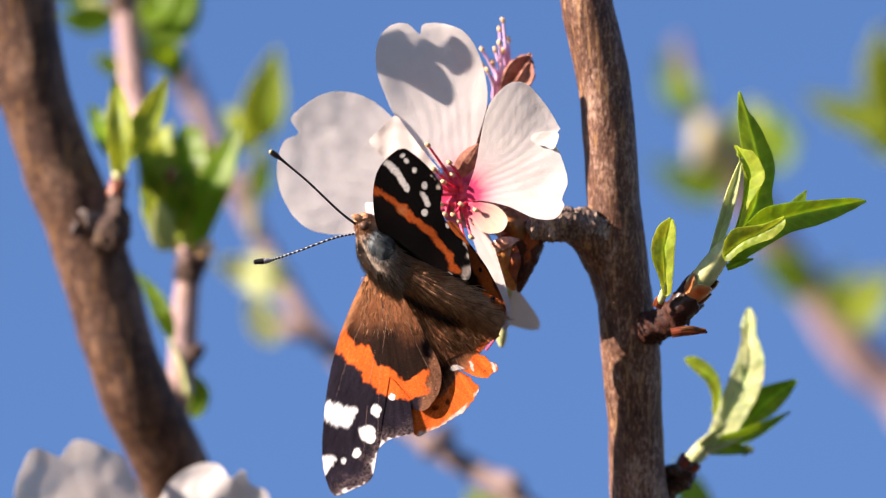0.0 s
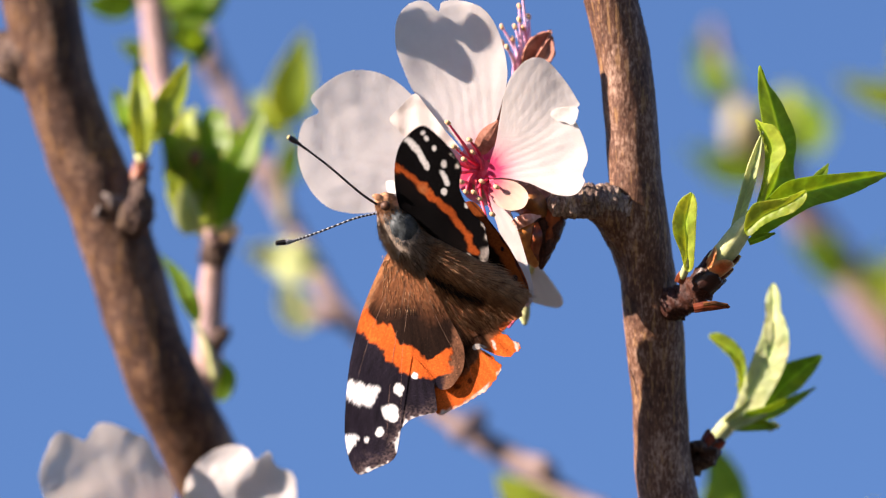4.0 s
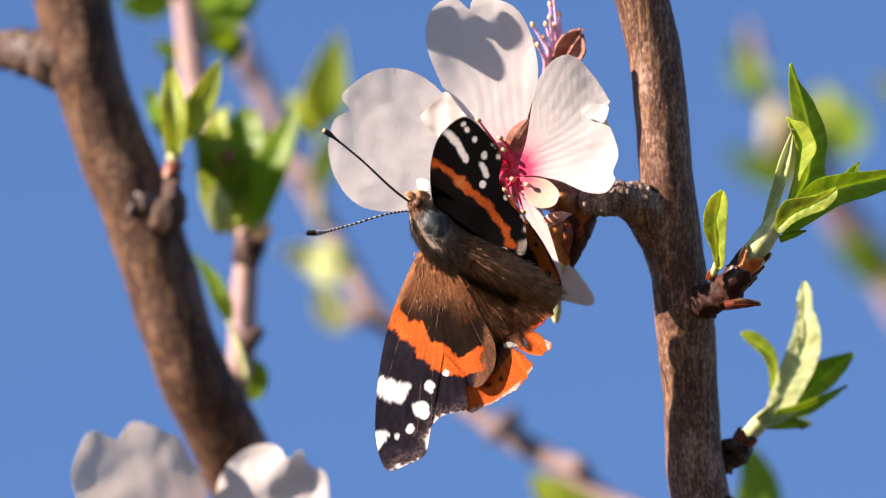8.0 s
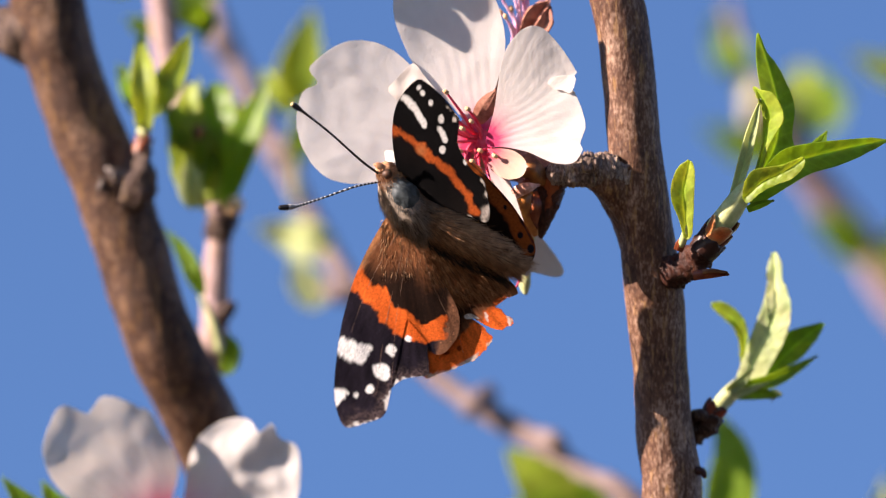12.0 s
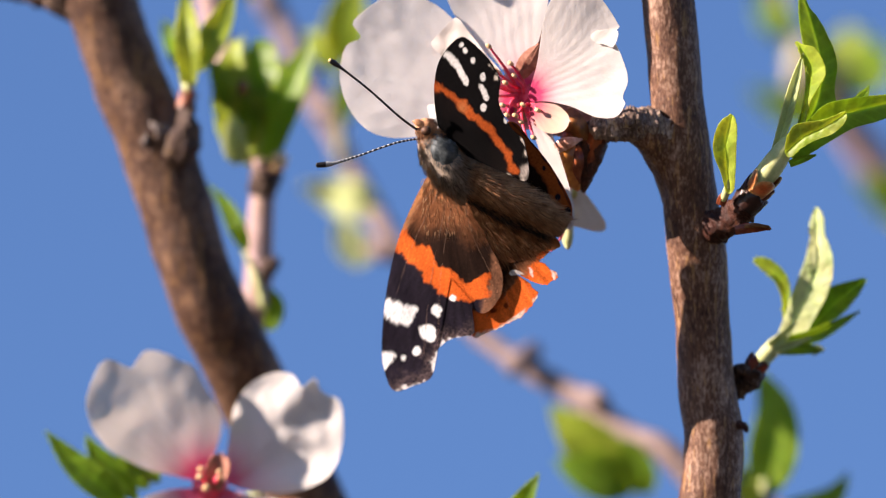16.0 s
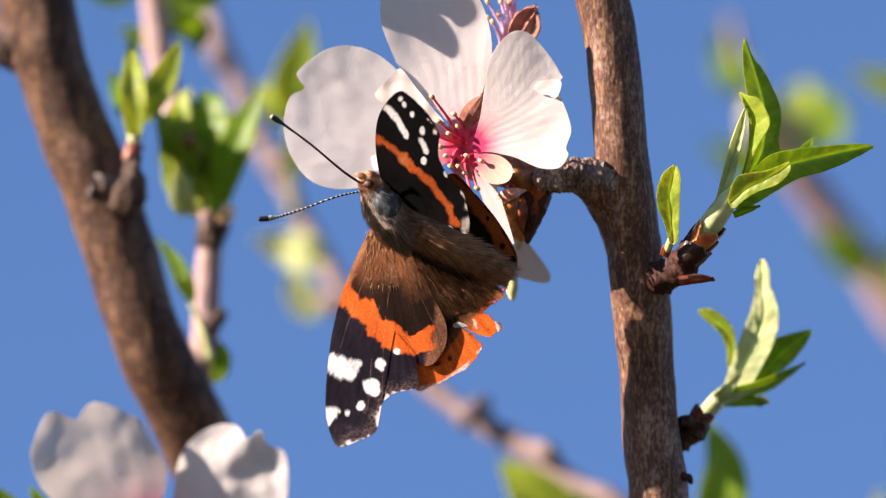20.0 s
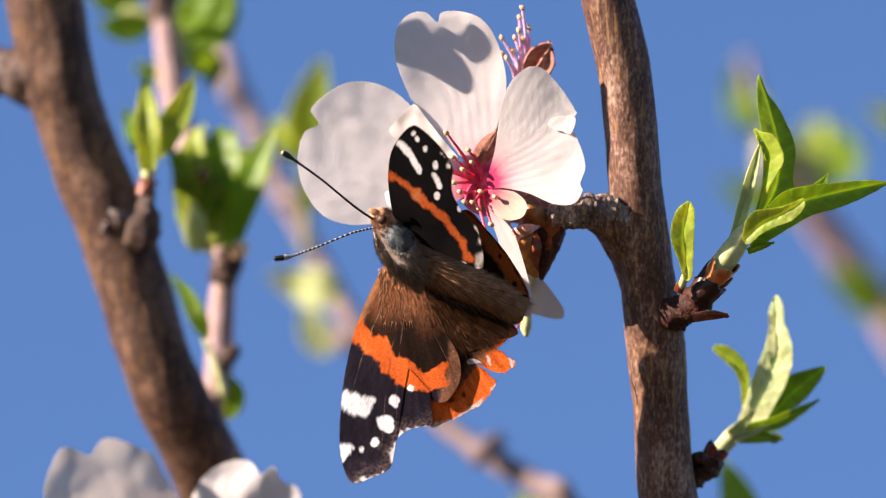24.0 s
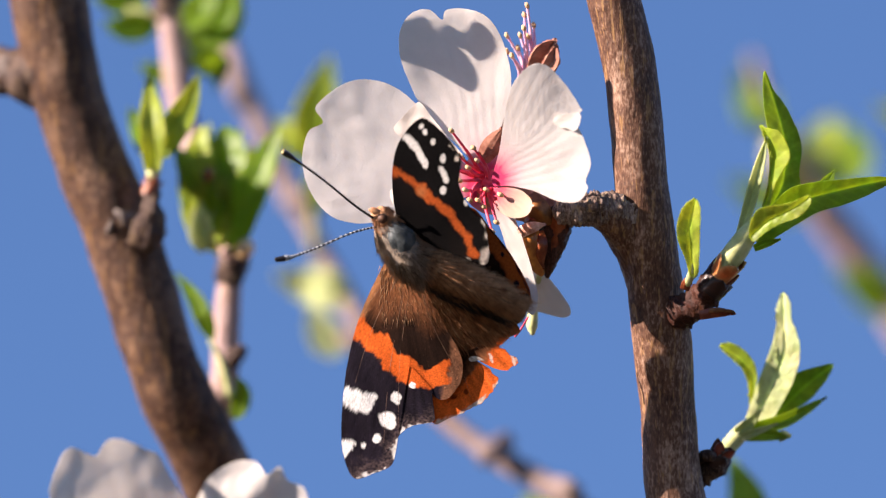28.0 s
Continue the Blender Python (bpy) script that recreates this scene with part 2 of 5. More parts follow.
    bump3 = node(t, "ShaderNodeBump", Strength=relief, Distance=0.00030)
    link.new(ridge.outputs[0], bump3.inputs["Height"])
    link.new(bump2.outputs[0], bump3.inputs["Normal"])
    link.new(bump3.outputs[0], b.inputs["Normal"])
    b.inputs["Roughness"].default_value = gloss
    b.inputs["Specular IOR Level"].default_value = 0.22
    return m


def thin_material(name, colour_a, colour_b, through_colour, share, gloss=0.5, scale=350.0, painted=False, vein=0.0):
    """A thin living sheet: leaf or petal, partly lit through."""
    m, t, b, link = material(name)
    co = t.nodes.new("ShaderNodeTexCoord")
    n = node(t, "ShaderNodeTexNoise", Scale=scale, Detail=5.0, Roughness=0.6)
    link.new(co.outputs["Object"], n.inputs["Vector"])
    col = ramp(t, [(0.35, colour_a), (0.68, colour_b)])
    info = t.nodes.new("ShaderNodeObjectInfo")
    add = t.nodes.new("ShaderNodeMath")
    add.operation = "MULTIPLY_ADD"
    link.new(info.outputs["Random"], add.inputs[0])
    add.inputs[1].default_value = 0.22
    off = t.nodes.new("ShaderNodeMath")
    off.operation = "SUBTRACT"
    off.inputs[1].default_value = 0.11
    link.new(n.outputs[0], off.inputs[0])
    link.new(off.outputs[0], add.inputs[2])
    link.new(add.outputs[0], col.inputs[0])
    tint = col.outputs[0]
    if painted:
        a = t.nodes.new("ShaderNodeAttribute")
        a.attribute_name = "paint"
        mul = t.nodes.new("ShaderNodeMix")
        mul.data_type, mul.blend_type = "RGBA", "MULTIPLY"
        mul.inputs[0].default_value = 1.0
        link.new(tint, mul.inputs[6])
        link.new(a.outputs["Color"], mul.inputs[7])
        tint = mul.outputs[2]
    link.new(tint, b.inputs["Base Color"])
    b.inputs["Roughness"].default_value = gloss
    b.inputs["Specular IOR Level"].default_value = 0.3
    fine = node(t, "ShaderNodeTexNoise", Scale=scale * 6, Detail=3.0)
    link.new(co.outputs["Object"], fine.inputs["Vector"])
    bump = node(t, "ShaderNodeBump", Strength=0.25 + vein, Distance=0.00012)
    link.new(fine.outputs[0], bump.inputs["Height"])
    link.new(bump.outputs[0], b.inputs["Normal"])
    tr = t.nodes.new("ShaderNodeBsdfTranslucent")
    tm = t.nodes.new("ShaderNodeMix")
    tm.data_type, tm.blend_type = "RGBA", "MULTIPLY"
    tm.inputs[0].default_value = 1.0
    if painted:
        link.new(a.outputs["Color"], tm.inputs[6])
    else:
        tm.inputs[6].default_value = (1, 1, 1, 1)
    tm.inputs[7].default_value = (*through_colour, 1)
    link.new(tm.outputs[2], tr.inputs["Color"])
    mix = t.nodes.new("ShaderNodeMixShader")
    mix.inputs[0].default_value = share
    link.new(b.outputs[0], mix.inputs[1])
    link.new(tr.outputs[0], mix.inputs[2])
    link.new(mix.outputs[0], t.nodes["Material Output"].inputs[0])
    return m


def plain_material(name, colour_a, colour_b, scale=600.0, gloss=0.5, relief=0.3, painted=False, shine=0.3):
    m, t, b, link = material(name)
    co = t.nodes.new("ShaderNodeTexCoord")
    n = node(t, "ShaderNodeTexNoise", Scale=scale, Detail=5.0, Roughness=0.6)
    link.new(co.outputs["Object"], n.inputs["Vector"])
    col = ramp(t, [(0.35, colour_a), (0.65, colour_b)])
    link.new(n.outputs[0], col.inputs[0])
    tint = col.outputs[0]
    if painted:
        a = t.nodes.new("ShaderNodeAttribute")
        a.attribute_name = "paint"
        mul = t.nodes.new("ShaderNodeMix")
        mul.data_type, mul.blend_type = "RGBA", "MULTIPLY"
        mul.inputs[0].default_value = 1.0
        link.new(tint, mul.inputs[6])
        link.new(a.outputs["Color"], mul.inputs[7])
        tint = mul.outputs[2]
    link.new(tint, b.inputs["Base Color"])
    b.inputs["Roughness"].default_value = gloss
    b.inputs["Specular IOR Level"].default_value = shine
    bump = node(t, "ShaderNodeBump", Strength=relief, Distance=0.0001)
    fine = node(t, "ShaderNodeTexNoise", Scale=scale * 4, Detail=4.0)
    link.new(co.outputs["Object"], fine.inputs["Vector"])
    link.new(fine.outputs[0], bump.inputs["Height"])
    link.new(bump.outputs[0], b.inputs["Normal"])
    return m


BARK = bark_material("brown_bark", (0.030, 0.012, 0.007), (0.118, 0.055, 0.031), (0.44, 0.29, 0.205), relief=0.5)
# the brown bark again, darkened for the shade on the left branch
BARK_SHADED = bark_material("shaded_brown_bark", (0.013, 0.006, 0.0035), (0.062, 0.028, 0.015), (0.30, 0.185, 0.115), relief=0.7)
BARK_OLD = bark_material("scarred_bark", (0.016, 0.009, 0.007), (0.058, 0.032, 0.024), (0.27, 0.20, 0.16), 1.4, 0.65)
BARK_FAR = bark_material("dull_pinkish_bark", (0.09, 0.058, 0.054), (0.175, 0.125, 0.115), (0.29, 0.22, 0.205), 0.8)
BARK_YOUNG = bark_material("pale_young_bark", (0.22, 0.13, 0.12), (0.36, 0.245, 0.23), (0.50, 0.37, 0.345), 0.8)
LEAF = thin_material("fresh_leaf", (0.085, 0.165, 0.012), (0.19, 0.29, 0.028), (0.60, 0.74, 0.10), 0.5, 0.42, 420, painted=True)
LEAF_BRIGHT = thin_material("young_leaf", (0.18, 0.255, 0.022), (0.33, 0.39, 0.06), (0.78, 0.82, 0.17), 0.5, 0.45, 420, painted=True)
LEAF_PALE = thin_material("downy_leaf_back", (0.36, 0.42, 0.19), (0.58, 0.61, 0.37), (0.80, 0.86, 0.48), 0.4, 0.6, 420, painted=True)
STEM = plain_material("pale_green_stem", (0.37, 0.41, 0.15), (0.56, 0.57, 0.27), 700, 0.5)
SCALE_RED = plain_material("red_bud_scale", (0.10, 0.018, 0.010), (0.30, 0.075, 0.022), 500, 0.35)
SCALE_ORANGE = plain_material("orange_bud_scale", (0.22, 0.06, 0.015), (0.55, 0.22, 0.04), 420, 0.28, 0.3)
SCALE_BROWN = plain_material("brown_bud_scale", (0.07, 0.024, 0.010), (0.27, 0.11, 0.028), 600, 0.35)
SCALE_PAINTED = plain_material("bud_scale", (0.55, 0.55, 0.55), (1.0, 1.0, 1.0), 900, 0.35, 0.6, painted=True)
SCAR = plain_material("pale_bark_scar", (0.05, 0.036, 0.030), (0.24, 0.20, 0.18), 900, 0.8, 1.0)
PINK_SCALE = plain_material("pink_bud_scale", (0.42, 0.17, 0.11), (0.68, 0.42, 0.34), 900, 0.35)
BARK_BUD = bark_material("dark_bud", (0.014, 0.006, 0.004), (0.05, 0.016, 0.010), (0.14, 0.06, 0.04), 1.6, 0.45)
BARK_SPUR = bark_material("grey_wrinkled_bark", (0.035, 0.02, 0.014), (0.21, 0.145, 0.115), (0.60, 0.50, 0.43), 1.5, 0.7)
SEPAL = plain_material("red_brown_sepal", (0.24, 0.085, 0.055), (0.46, 0.22, 0.15), 600, 0.75)
PETAL = thin_material("petal", (0.62, 0.59, 0.56), (0.70, 0.67, 0.64), (0.95, 0.91, 0.86), 0.46, 0.55, 500, painted=True, vein=0.12)
FILAMENT = plain_material("crimson_filament", (0.62, 0.025, 0.07), (0.80, 0.11, 0.17), 800, 0.45)
FILAMENT_PINK = plain_material("pink_filament", (0.75, 0.30, 0.50), (0.88, 0.62, 0.75), 800, 0.45)
ANTHER = plain_material("yellow_anther", (0.50, 0.27, 0.12), (0.74, 0.52, 0.30), 2500, 0.7, 0.8)
WING = plain_material("wing_scales", (0.72, 0.72, 0.72), (1.0, 1.0, 1.0), 3500, 0.6, 0.8, painted=True, shine=0.04)
VEIN = plain_material("dark_vein", (0.035, 0.016, 0.009), (0.12, 0.055, 0.028), 1500, 0.5)
VEIN_PALE = plain_material("golden_vein", (0.12, 0.07, 0.045), (0.30, 0.18, 0.12), 1500, 0.5)
FUR = plain_material("brown_fur", (0.28, 0.12, 0.055), (0.64, 0.34, 0.17), 900, 0.55)
FUR_DARK = plain_material("dark_brown_fur", (0.03, 0.013, 0.008), (0.11, 0.048, 0.024), 900, 0.5)
FUR_GOLD = plain_material("golden_fur", (0.45, 0.24, 0.11), (0.75, 0.48, 0.28), 900, 0.5)
FUR_TAUPE = plain_material("taupe_fur", (0.20, 0.15, 0.11), (0.46, 0.36, 0.28), 900, 0.6)
FUR_GREY = plain_material("blue_grey_fur", (0.035, 0.043, 0.046), (0.115, 0.132, 0.136), 700, 0.6)
FUR_SHADE = plain_material("black_shade_fur", (0.008, 0.006, 0.006), (0.03, 0.022, 0.020), 900, 0.5)
CHITIN = plain_material("antenna_skin", (0.9, 0.9, 0.9), (1.0, 1.0, 1.0), 1500, 0.4, painted=True)
PEACH = plain_material("peach_bud", (0.32, 0.28, 0.15), (0.44, 0.38, 0.23), 900)
# out of view; its dark tone is chosen to hold down bounced light
SOIL = plain_material("dark_soil", (0.030, 0.024, 0.015), (0.075, 0.058, 0.036), 3.0, 0.9)

# ---- ground ----
def ground():
    n, size = 48, 3000.0
    verts, faces = [(0, 0, 0)], []
    for r in range(1, 14):
        rad = size * (r / 13) ** 4 + 0.3 * r
        for k in range(n):
            a = 2 * math.pi * k / n
            h = 0.05 * noise.noise((rad * math.cos(a) * 0.7, rad * math.sin(a) * 0.7, 3)) if rad < 200 else 0
            verts.append((rad * math.cos(a), rad * math.sin(a), h))
    faces += [(0, 1 + k, 1 + (k + 1) % n) for k in range(n)]
    for r in range(12):
        for k in range(n):
            o = 1 + r * n
            faces.append((o + k, o + n + k, o + n + (k + 1) % n, o + (k + 1) % n))
    me = bpy.data.meshes.new("ground")
    me.from_pydata(verts, [], faces)
    me.materials.append(SOIL)
    tagged(new("ground", me), "unseen ground under the tree, kept dark to weaken the fill light", "ground", kind="structure")


ground()


# ---- branches ----
def shoot(branch, stem_points, leaves, label="", pale=(), bright=()):
    """A leafy shoot of a branch: its stem and its leaves. leaves: (middle line, half width, keywords)."""
    stem = part("leaf_shoot", tube(stem_points, 10, 12, 0.03, 1200), STEM, branch, label)
    for i, (mid, wide, more) in enumerate(leaves):
        part("leaf", blade(mid, wide, **more), LEAF_PALE if i in pale else LEAF_BRIGHT if i in bright else LEAF, stem,
             "pale downy young leaf" if i in pale else "bright yellow-green young leaf" if i in bright else "")
    return stem


def leaf_plate(stem, mat, outline, rib, centre, d, dx, dy, fold, seed, label=""):
    """A leaf with a shape of its own: outline and midrib in the plan, depth d at its centre, its slopes across and down, and the
    fold that brings its two halves towards the viewer."""
    mid = along([tuple(p) for p in spline(rib, 14)])

    def depth(x, y):
        off = mid(x, y)[0] / 14
        return (d + (dx * (x - centre[0]) + dy * (y - centre[1])) / 14 - fold * off + 0.12 * math.exp(-(off * 14 / 3) ** 2)
                + 0.22 * noise.noise((x * 0.03, y * 0.03, seed)) + 0.07 * noise.noise((x * 0.11, y * 0.11, seed)))

    def paint(x, y):
        off, side = mid(x, y)
        along_rib = math.hypot(x - rib[0][0], y - rib[0][1])
        vein = math.exp(-((along_rib - off * 0.9) % 21 - 10) ** 2 / 6) * clamp(off / 5)
        g = 1 + 0.45 * math.exp(-(off / 2.6) ** 2) + 0.16 * vein + 0.22 * noise.noise((x * 0.05, y * 0.05, seed)) + 0.10 * noise.noise((x * 0.2, y * 0.2, seed))
        return (g * (1 + 0.12 * noise.noise((x * 0.03, y * 0.03, seed + 9))), g, g * 0.9)
    return part("leaf", plate(outline, centre, depth, 26, 160, paint, 0.16, 0.018, seed), mat, stem, label)


def scales(branch, rows, mat, name="bud_scale"):
    for mid, wide in rows:
        part(name, blade(mid, wide, fold=-0.4, rows=12, shape=0.7, thick=0.2, base=0.9), mat, branch)


def scale_ring(branch, foot, tip, radius, count, phase, flare=0.2, tone=(0.34, 0.10, 0.025), rim=(0.05, 0.014, 0.010), label=""):
    """Pointed overlapping bud scales round a stem from foot to tip, (x, y, d) of the plan."""
    a, e = at(*foot), at(*tip)
    way = (e - a).normalized()
    side = way.cross(Vector((0, 1, 0))).normalized()
    other = way.cross(side)
    long, r0, n, m = (e - a).length, radius / 14 * MM, 9, 9
    for k in range(count):
        verts, faces, cols = [], [], []
        lean = 0.10 * noise.noise((k * 1.7, phase, radius * 0.1))
        for i in range(n):
            v = i / (n - 1)
            half = 1.15 * (1 - v ** 2.2) ** 0.6 + 0.03
            for j in range(m):
                u = 2 * j / (m - 1) - 1
                ang = phase + k * 2 * math.pi / count + u * half * 2.6 / count * 1.25
                r = r0 * (1 + (flare + lean) * v + 0.10 * (k % 2) - 0.10 * u * u + 0.05 * noise.noise((u * 3, v * 4, k + phase)))
                verts.append(a + way * long * v * (1 + lean) + (side * math.cos(ang) + other * math.sin(ang)) * r)
                f = max(abs(u) ** 3, v ** 4, (1 - v) ** 5) + 0.35 * noise.noise((u * 2.5, v * 2.5, k * 3 + phase))
                cols.append((*[p + (q - p) * min(1.0, max(0.0, f)) for p, q in zip(tone, rim)], 1))
        for i in range(n - 1):
            for j in range(m - 1):
                o = i * m + j
                faces.append((o, o + 1, o + m + 1, o + m))
        rim_line = list(range(m)) + [i * m + m - 1 for i in range(1, n)] + [(n - 1) * m + j for j in range(m - 2, -1, -1)] + [i * m for i in range(n - 2, 0, -1)]
        part("bud_scale", both_sides(verts, faces, rim_line, 0.12 * MM, np.array(cols)), SCALE_PAINTED, branch, label)


main = thing("almond_branch", 1120, 700, 3, "brown almond branch with scarred spurs and fresh leaf shoots", "branch", "branches of the tree")
part("limb", tube([(1015, -330, 8.5, 44), (1028, -150, 7, 45), (1038, 0, 6.2, 46), (1062, 110, 6.2, 47.5), (1076, 210, 6.2, 46.5), (1083, 320, 6.2, 47.5),
                   (1093, 430, 6.4, 50), (1104, 520, 7.0, 49), (1116, 620, 8.0, 52), (1124, 740, 9.2, 49.5), (1131, 880, 9.8, 51), (1140, 940, 10, 53), (1139, 1000, 10.1, 53.5), (1132, 1060, 10.2, 55),
                   (1130, 1250, 12, 60), (1120, 1700, 20, 66), (1060, 3000, 45, 90), (1000, 4700, 80, 150)], 56, 420, 0.022, 900, 0.05, 2.0), BARK, main)
# the blossom's spur
part("spur", tube([(1085, 425, 5.5, 34), (1046, 402, 4.4, 31), (1018, 398, 3.4, 29), (1000, 399, 3, 28), (965, 404, 2.4, 23), (938, 404, 2, 20)], 30, 80, 0.24, 2400, 0.2, 5), BARK_SPUR, main, "wrinkled dark spur")
part("shoulder", tube([(1008, 402, 3.7, 28), (1030, 412, 4.4, 34), (1052, 431, 5.3, 38), (1077, 482, 6.9, 35), (1096, 548, 7.7, 34), (1104, 590, 8.4, 26)], 36, 90, 0.05, 1100, 0.08, 6), BARK, main, "brown shoulder under the spur")
# the middle spur and its shoot
# bark as dark as a bud's puts this spur's shade into its colour
part("spur", tube([(1100, 592, 9.5, 33), (1138, 584, 6.6, 30), (1176, 570, 2.8, 27), (1212, 540, -0.4, 25), (1236, 508, -0.6, 22)], 26, 70, 0.22, 2600, 0.25, 9), BARK_BUD, main, "wrinkled dark spur")
scales(main, [([(1188, 590, -1.6), (1215, 586, -1.8), (1250, 588, -1.6)], 9), ([(1162, 545, -1.8), (1168, 532, -2.2), (1178, 518, -2.0)], 9)], SCALE_RED)
scales(main, [([(1205, 583, -2.3), (1225, 581, -2.3), (1248, 585, -2.0)], 4)], SCALE_BROWN)
part("spur", tube([(1204, 548, -0.4, 24), (1222, 526, -0.6, 24), (1238, 505, -0.8, 19), (1250, 490, -1, 15)], 20, 30, 0.14, 2200, 0.2, 3), BARK_BUD, main, "wrinkled dark spur")
scale_ring(main, (1202, 550, -0.4), (1224, 524, -0.6), 24, 4, 0.3, 0.15, (0.05, 0.018, 0.012), (0.015, 0.006, 0.005))
scale_ring(main, (1216, 532, -0.6), (1240, 504, -0.8), 22, 4, 1.1, 0.2, (0.12, 0.026, 0.012))
scale_ring(main, (1226, 520, -1.2), (1250, 490, -2.8), 20, 4, 0.5, 0.3, (0.60, 0.13, 0.03), (0.48, 0.30, 0.12))
twin = shoot(main, [(1168, 535, -1.6, 7), (1176, 516, -2.6, 7), (1180, 500, -3.4, 4)], [], "")
leaf_plate(twin, LEAF_BRIGHT, [(1174, 522), (1166, 492), (1154, 458), (1154, 430), (1163, 405), (1176, 392), (1188, 388), (1195, 408), (1193, 448), (1190, 490), (1186, 520)],
           [(1180, 520), (1176, 470), (1176, 430), (1187, 388)], (1176, 450), -5.2, -0.45, 0.45, 0.45, 44, "bright yellow-green young leaf")
mid_shoot = shoot(main, [(1228, 510, -1.6, 19), (1250, 485, -2.2, 21), (1274, 452, -2.4, 18), (1290, 430, -2.2, 13), (1302, 412, -1.6, 5)],
      [([(1395, 385, 3), (1412, 362, 3), (1427, 338, 3)], 12, dict(fold=0.1)),
       ([(1286, 474, -1.2), (1306, 466, -1.4), (1332, 459, -1.4)], 7, dict(fold=0.2, base=0.8)),
       ([(1262, 452, -2), (1278, 404, -2.6), (1296, 340, -3), (1313, 280, -3.2)], 10, dict(fold=0.6, base=0.7, shape=0.9))], "", pale=(2,))
leaf_plate(mid_shoot, LEAF, [(1309, 162), (1306, 205), (1311, 250), (1318, 290), (1322, 330), (1316, 370), (1303, 410), (1288, 440), (1310, 428), (1350, 398), (1369, 375), (1367, 340), (1372, 305), (1368, 276), (1357, 250), (1344, 222), (1324, 195)],
           [(1296, 430), (1335, 370), (1344, 300), (1330, 230), (1309, 162)], (1338, 320), 0.2, 0.34, -0.10, 0.2, 45)
leaf_plate(mid_shoot, LEAF_BRIGHT, [(1300, 412), (1310, 385), (1316, 340), (1316, 305), (1310, 280), (1300, 258), (1312, 264), (1330, 268), (1344, 284), (1353, 314), (1342, 336), (1326, 362), (1313, 402)],
           [(1304, 410), (1322, 340), (1326, 300), (1302, 258)], (1326, 322), -3.2, -0.45, 0.05, 0.6, 46, "curled bright yellow-green young leaf")
leaf_plate(mid_shoot, LEAF, [(1290, 462), (1312, 410), (1345, 374), (1380, 362), (1430, 356), (1490, 352), (1533, 355), (1505, 374), (1450, 398), (1400, 412), (1356, 436), (1318, 458)],
           [(1292, 458), (1340, 404), (1430, 376), (1533, 355)], (1384, 394), -0.6, 0.20, 0.12, 0.2, 47)
leaf_plate(mid_shoot, LEAF_BRIGHT, [(1280, 456), (1282, 430), (1296, 408), (1318, 402), (1350, 398), (1376, 388), (1389, 386), (1386, 404), (1366, 422), (1338, 432), (1310, 446), (1290, 462)],
           [(1284, 452), (1316, 426), (1352, 410), (1389, 387)], (1330, 420), -5.4, -0.25, 0.2, 0.4, 48, "bright yellow-green young leaf")
# the lower spur and its shoot
part("spur", tube([(1158, 872, 14, 18), (1186, 858, 13.4, 23), (1207, 842, 12.6, 22), (1222, 826, 12.4, 16)], 24, 44, 0.22, 2600, 0.3, 4), BARK_OLD, main, "wrinkled dark spur")
part("spur", tube([(1176, 838, 12, 10), (1190, 832, 11, 12), (1204, 838, 11, 9)], 16, 16, 0.3, 2600, 0.3, 7), BARK_OLD, main, "wrinkled dark spur")
scale_ring(main, (1196, 852, 12.6), (1216, 830, 12.4), 20, 4, 0.4, 0.15, (0.05, 0.018, 0.012), (0.015, 0.006, 0.005))
scale_ring(main, (1208, 838, 12.4), (1226, 813, 12.4), 17, 4, 1.0, 0.25, (0.30, 0.05, 0.02))
low_shoot = shoot(main, [(1212, 832, 17.4, 14), (1226, 814, 17.6, 15), (1248, 790, 18, 15), (1268, 768, 18.6, 8)],
      [([(1262, 782, 18.4), (1310, 775, 19), (1350, 757, 20), (1397, 730, 21)], 12, dict(fold=0.3, shape=0.75, base=0.6)),
       ([(1250, 796, 18), (1290, 794, 18.4), (1332, 800, 19)], 12, dict(fold=0.2, base=0.6)),
       ([(1240, 792, 17), (1262, 776, 16.6), (1284, 752, 16.4)], 9, dict(fold=0.4, base=0.8)),
       ([(1246, 800, 17), (1270, 792, 16.8), (1312, 776, 17)], 6, dict(fold=0.4, base=0.8)),
       ([(1312, 800, 19), (1322, 796, 19), (1334, 796, 19)], 9, dict(fold=0.1, base=0.9))], "", pale=(2, 3, 4))
leaf_plate(low_shoot, LEAF_PALE, [(1252, 782), (1262, 742), (1282, 690), (1302, 640), (1312, 600), (1314, 566), (1325, 545), (1337, 562), (1338, 590), (1348, 618), (1353, 650), (1345, 690), (1324, 732), (1300, 768), (1276, 784)],
           [(1262, 780), (1298, 715), (1326, 650), (1326, 590), (1325, 545)], (1312, 690), 20.0, -0.28, 0.0, 0.10, 41, "pale downy young leaf")
leaf_plate(low_shoot, LEAF_BRIGHT, [(1272, 712), (1276, 690), (1270, 665), (1250, 642), (1228, 632), (1212, 636), (1224, 652), (1244, 668), (1256, 690), (1262, 712), (1262, 740)],
           [(1266, 730), (1266, 690), (1246, 660), (1213, 636)], (1262, 684), 20.0, -0.2, 0.1, 0.4, 42, "bright yellow-green young leaf")
leaf_plate(low_shoot, LEAF, [(1282, 785), (1300, 750), (1322, 712), (1340, 690), (1368, 680), (1408, 672), (1404, 690), (1388, 712), (1366, 735), (1338, 752), (1310, 772)],
           [(1282, 785), (1325, 742), (1362, 708), (1408, 673)], (1342, 722), 21, -0.15, 0.1, 0.2, 43)
part("bud", tube([(1184, 930, 8, 8), (1196, 934, 8, 7), (1200, 944, 8, 3)], 12, 12, 0.2, 2600), BARK_BUD, main)

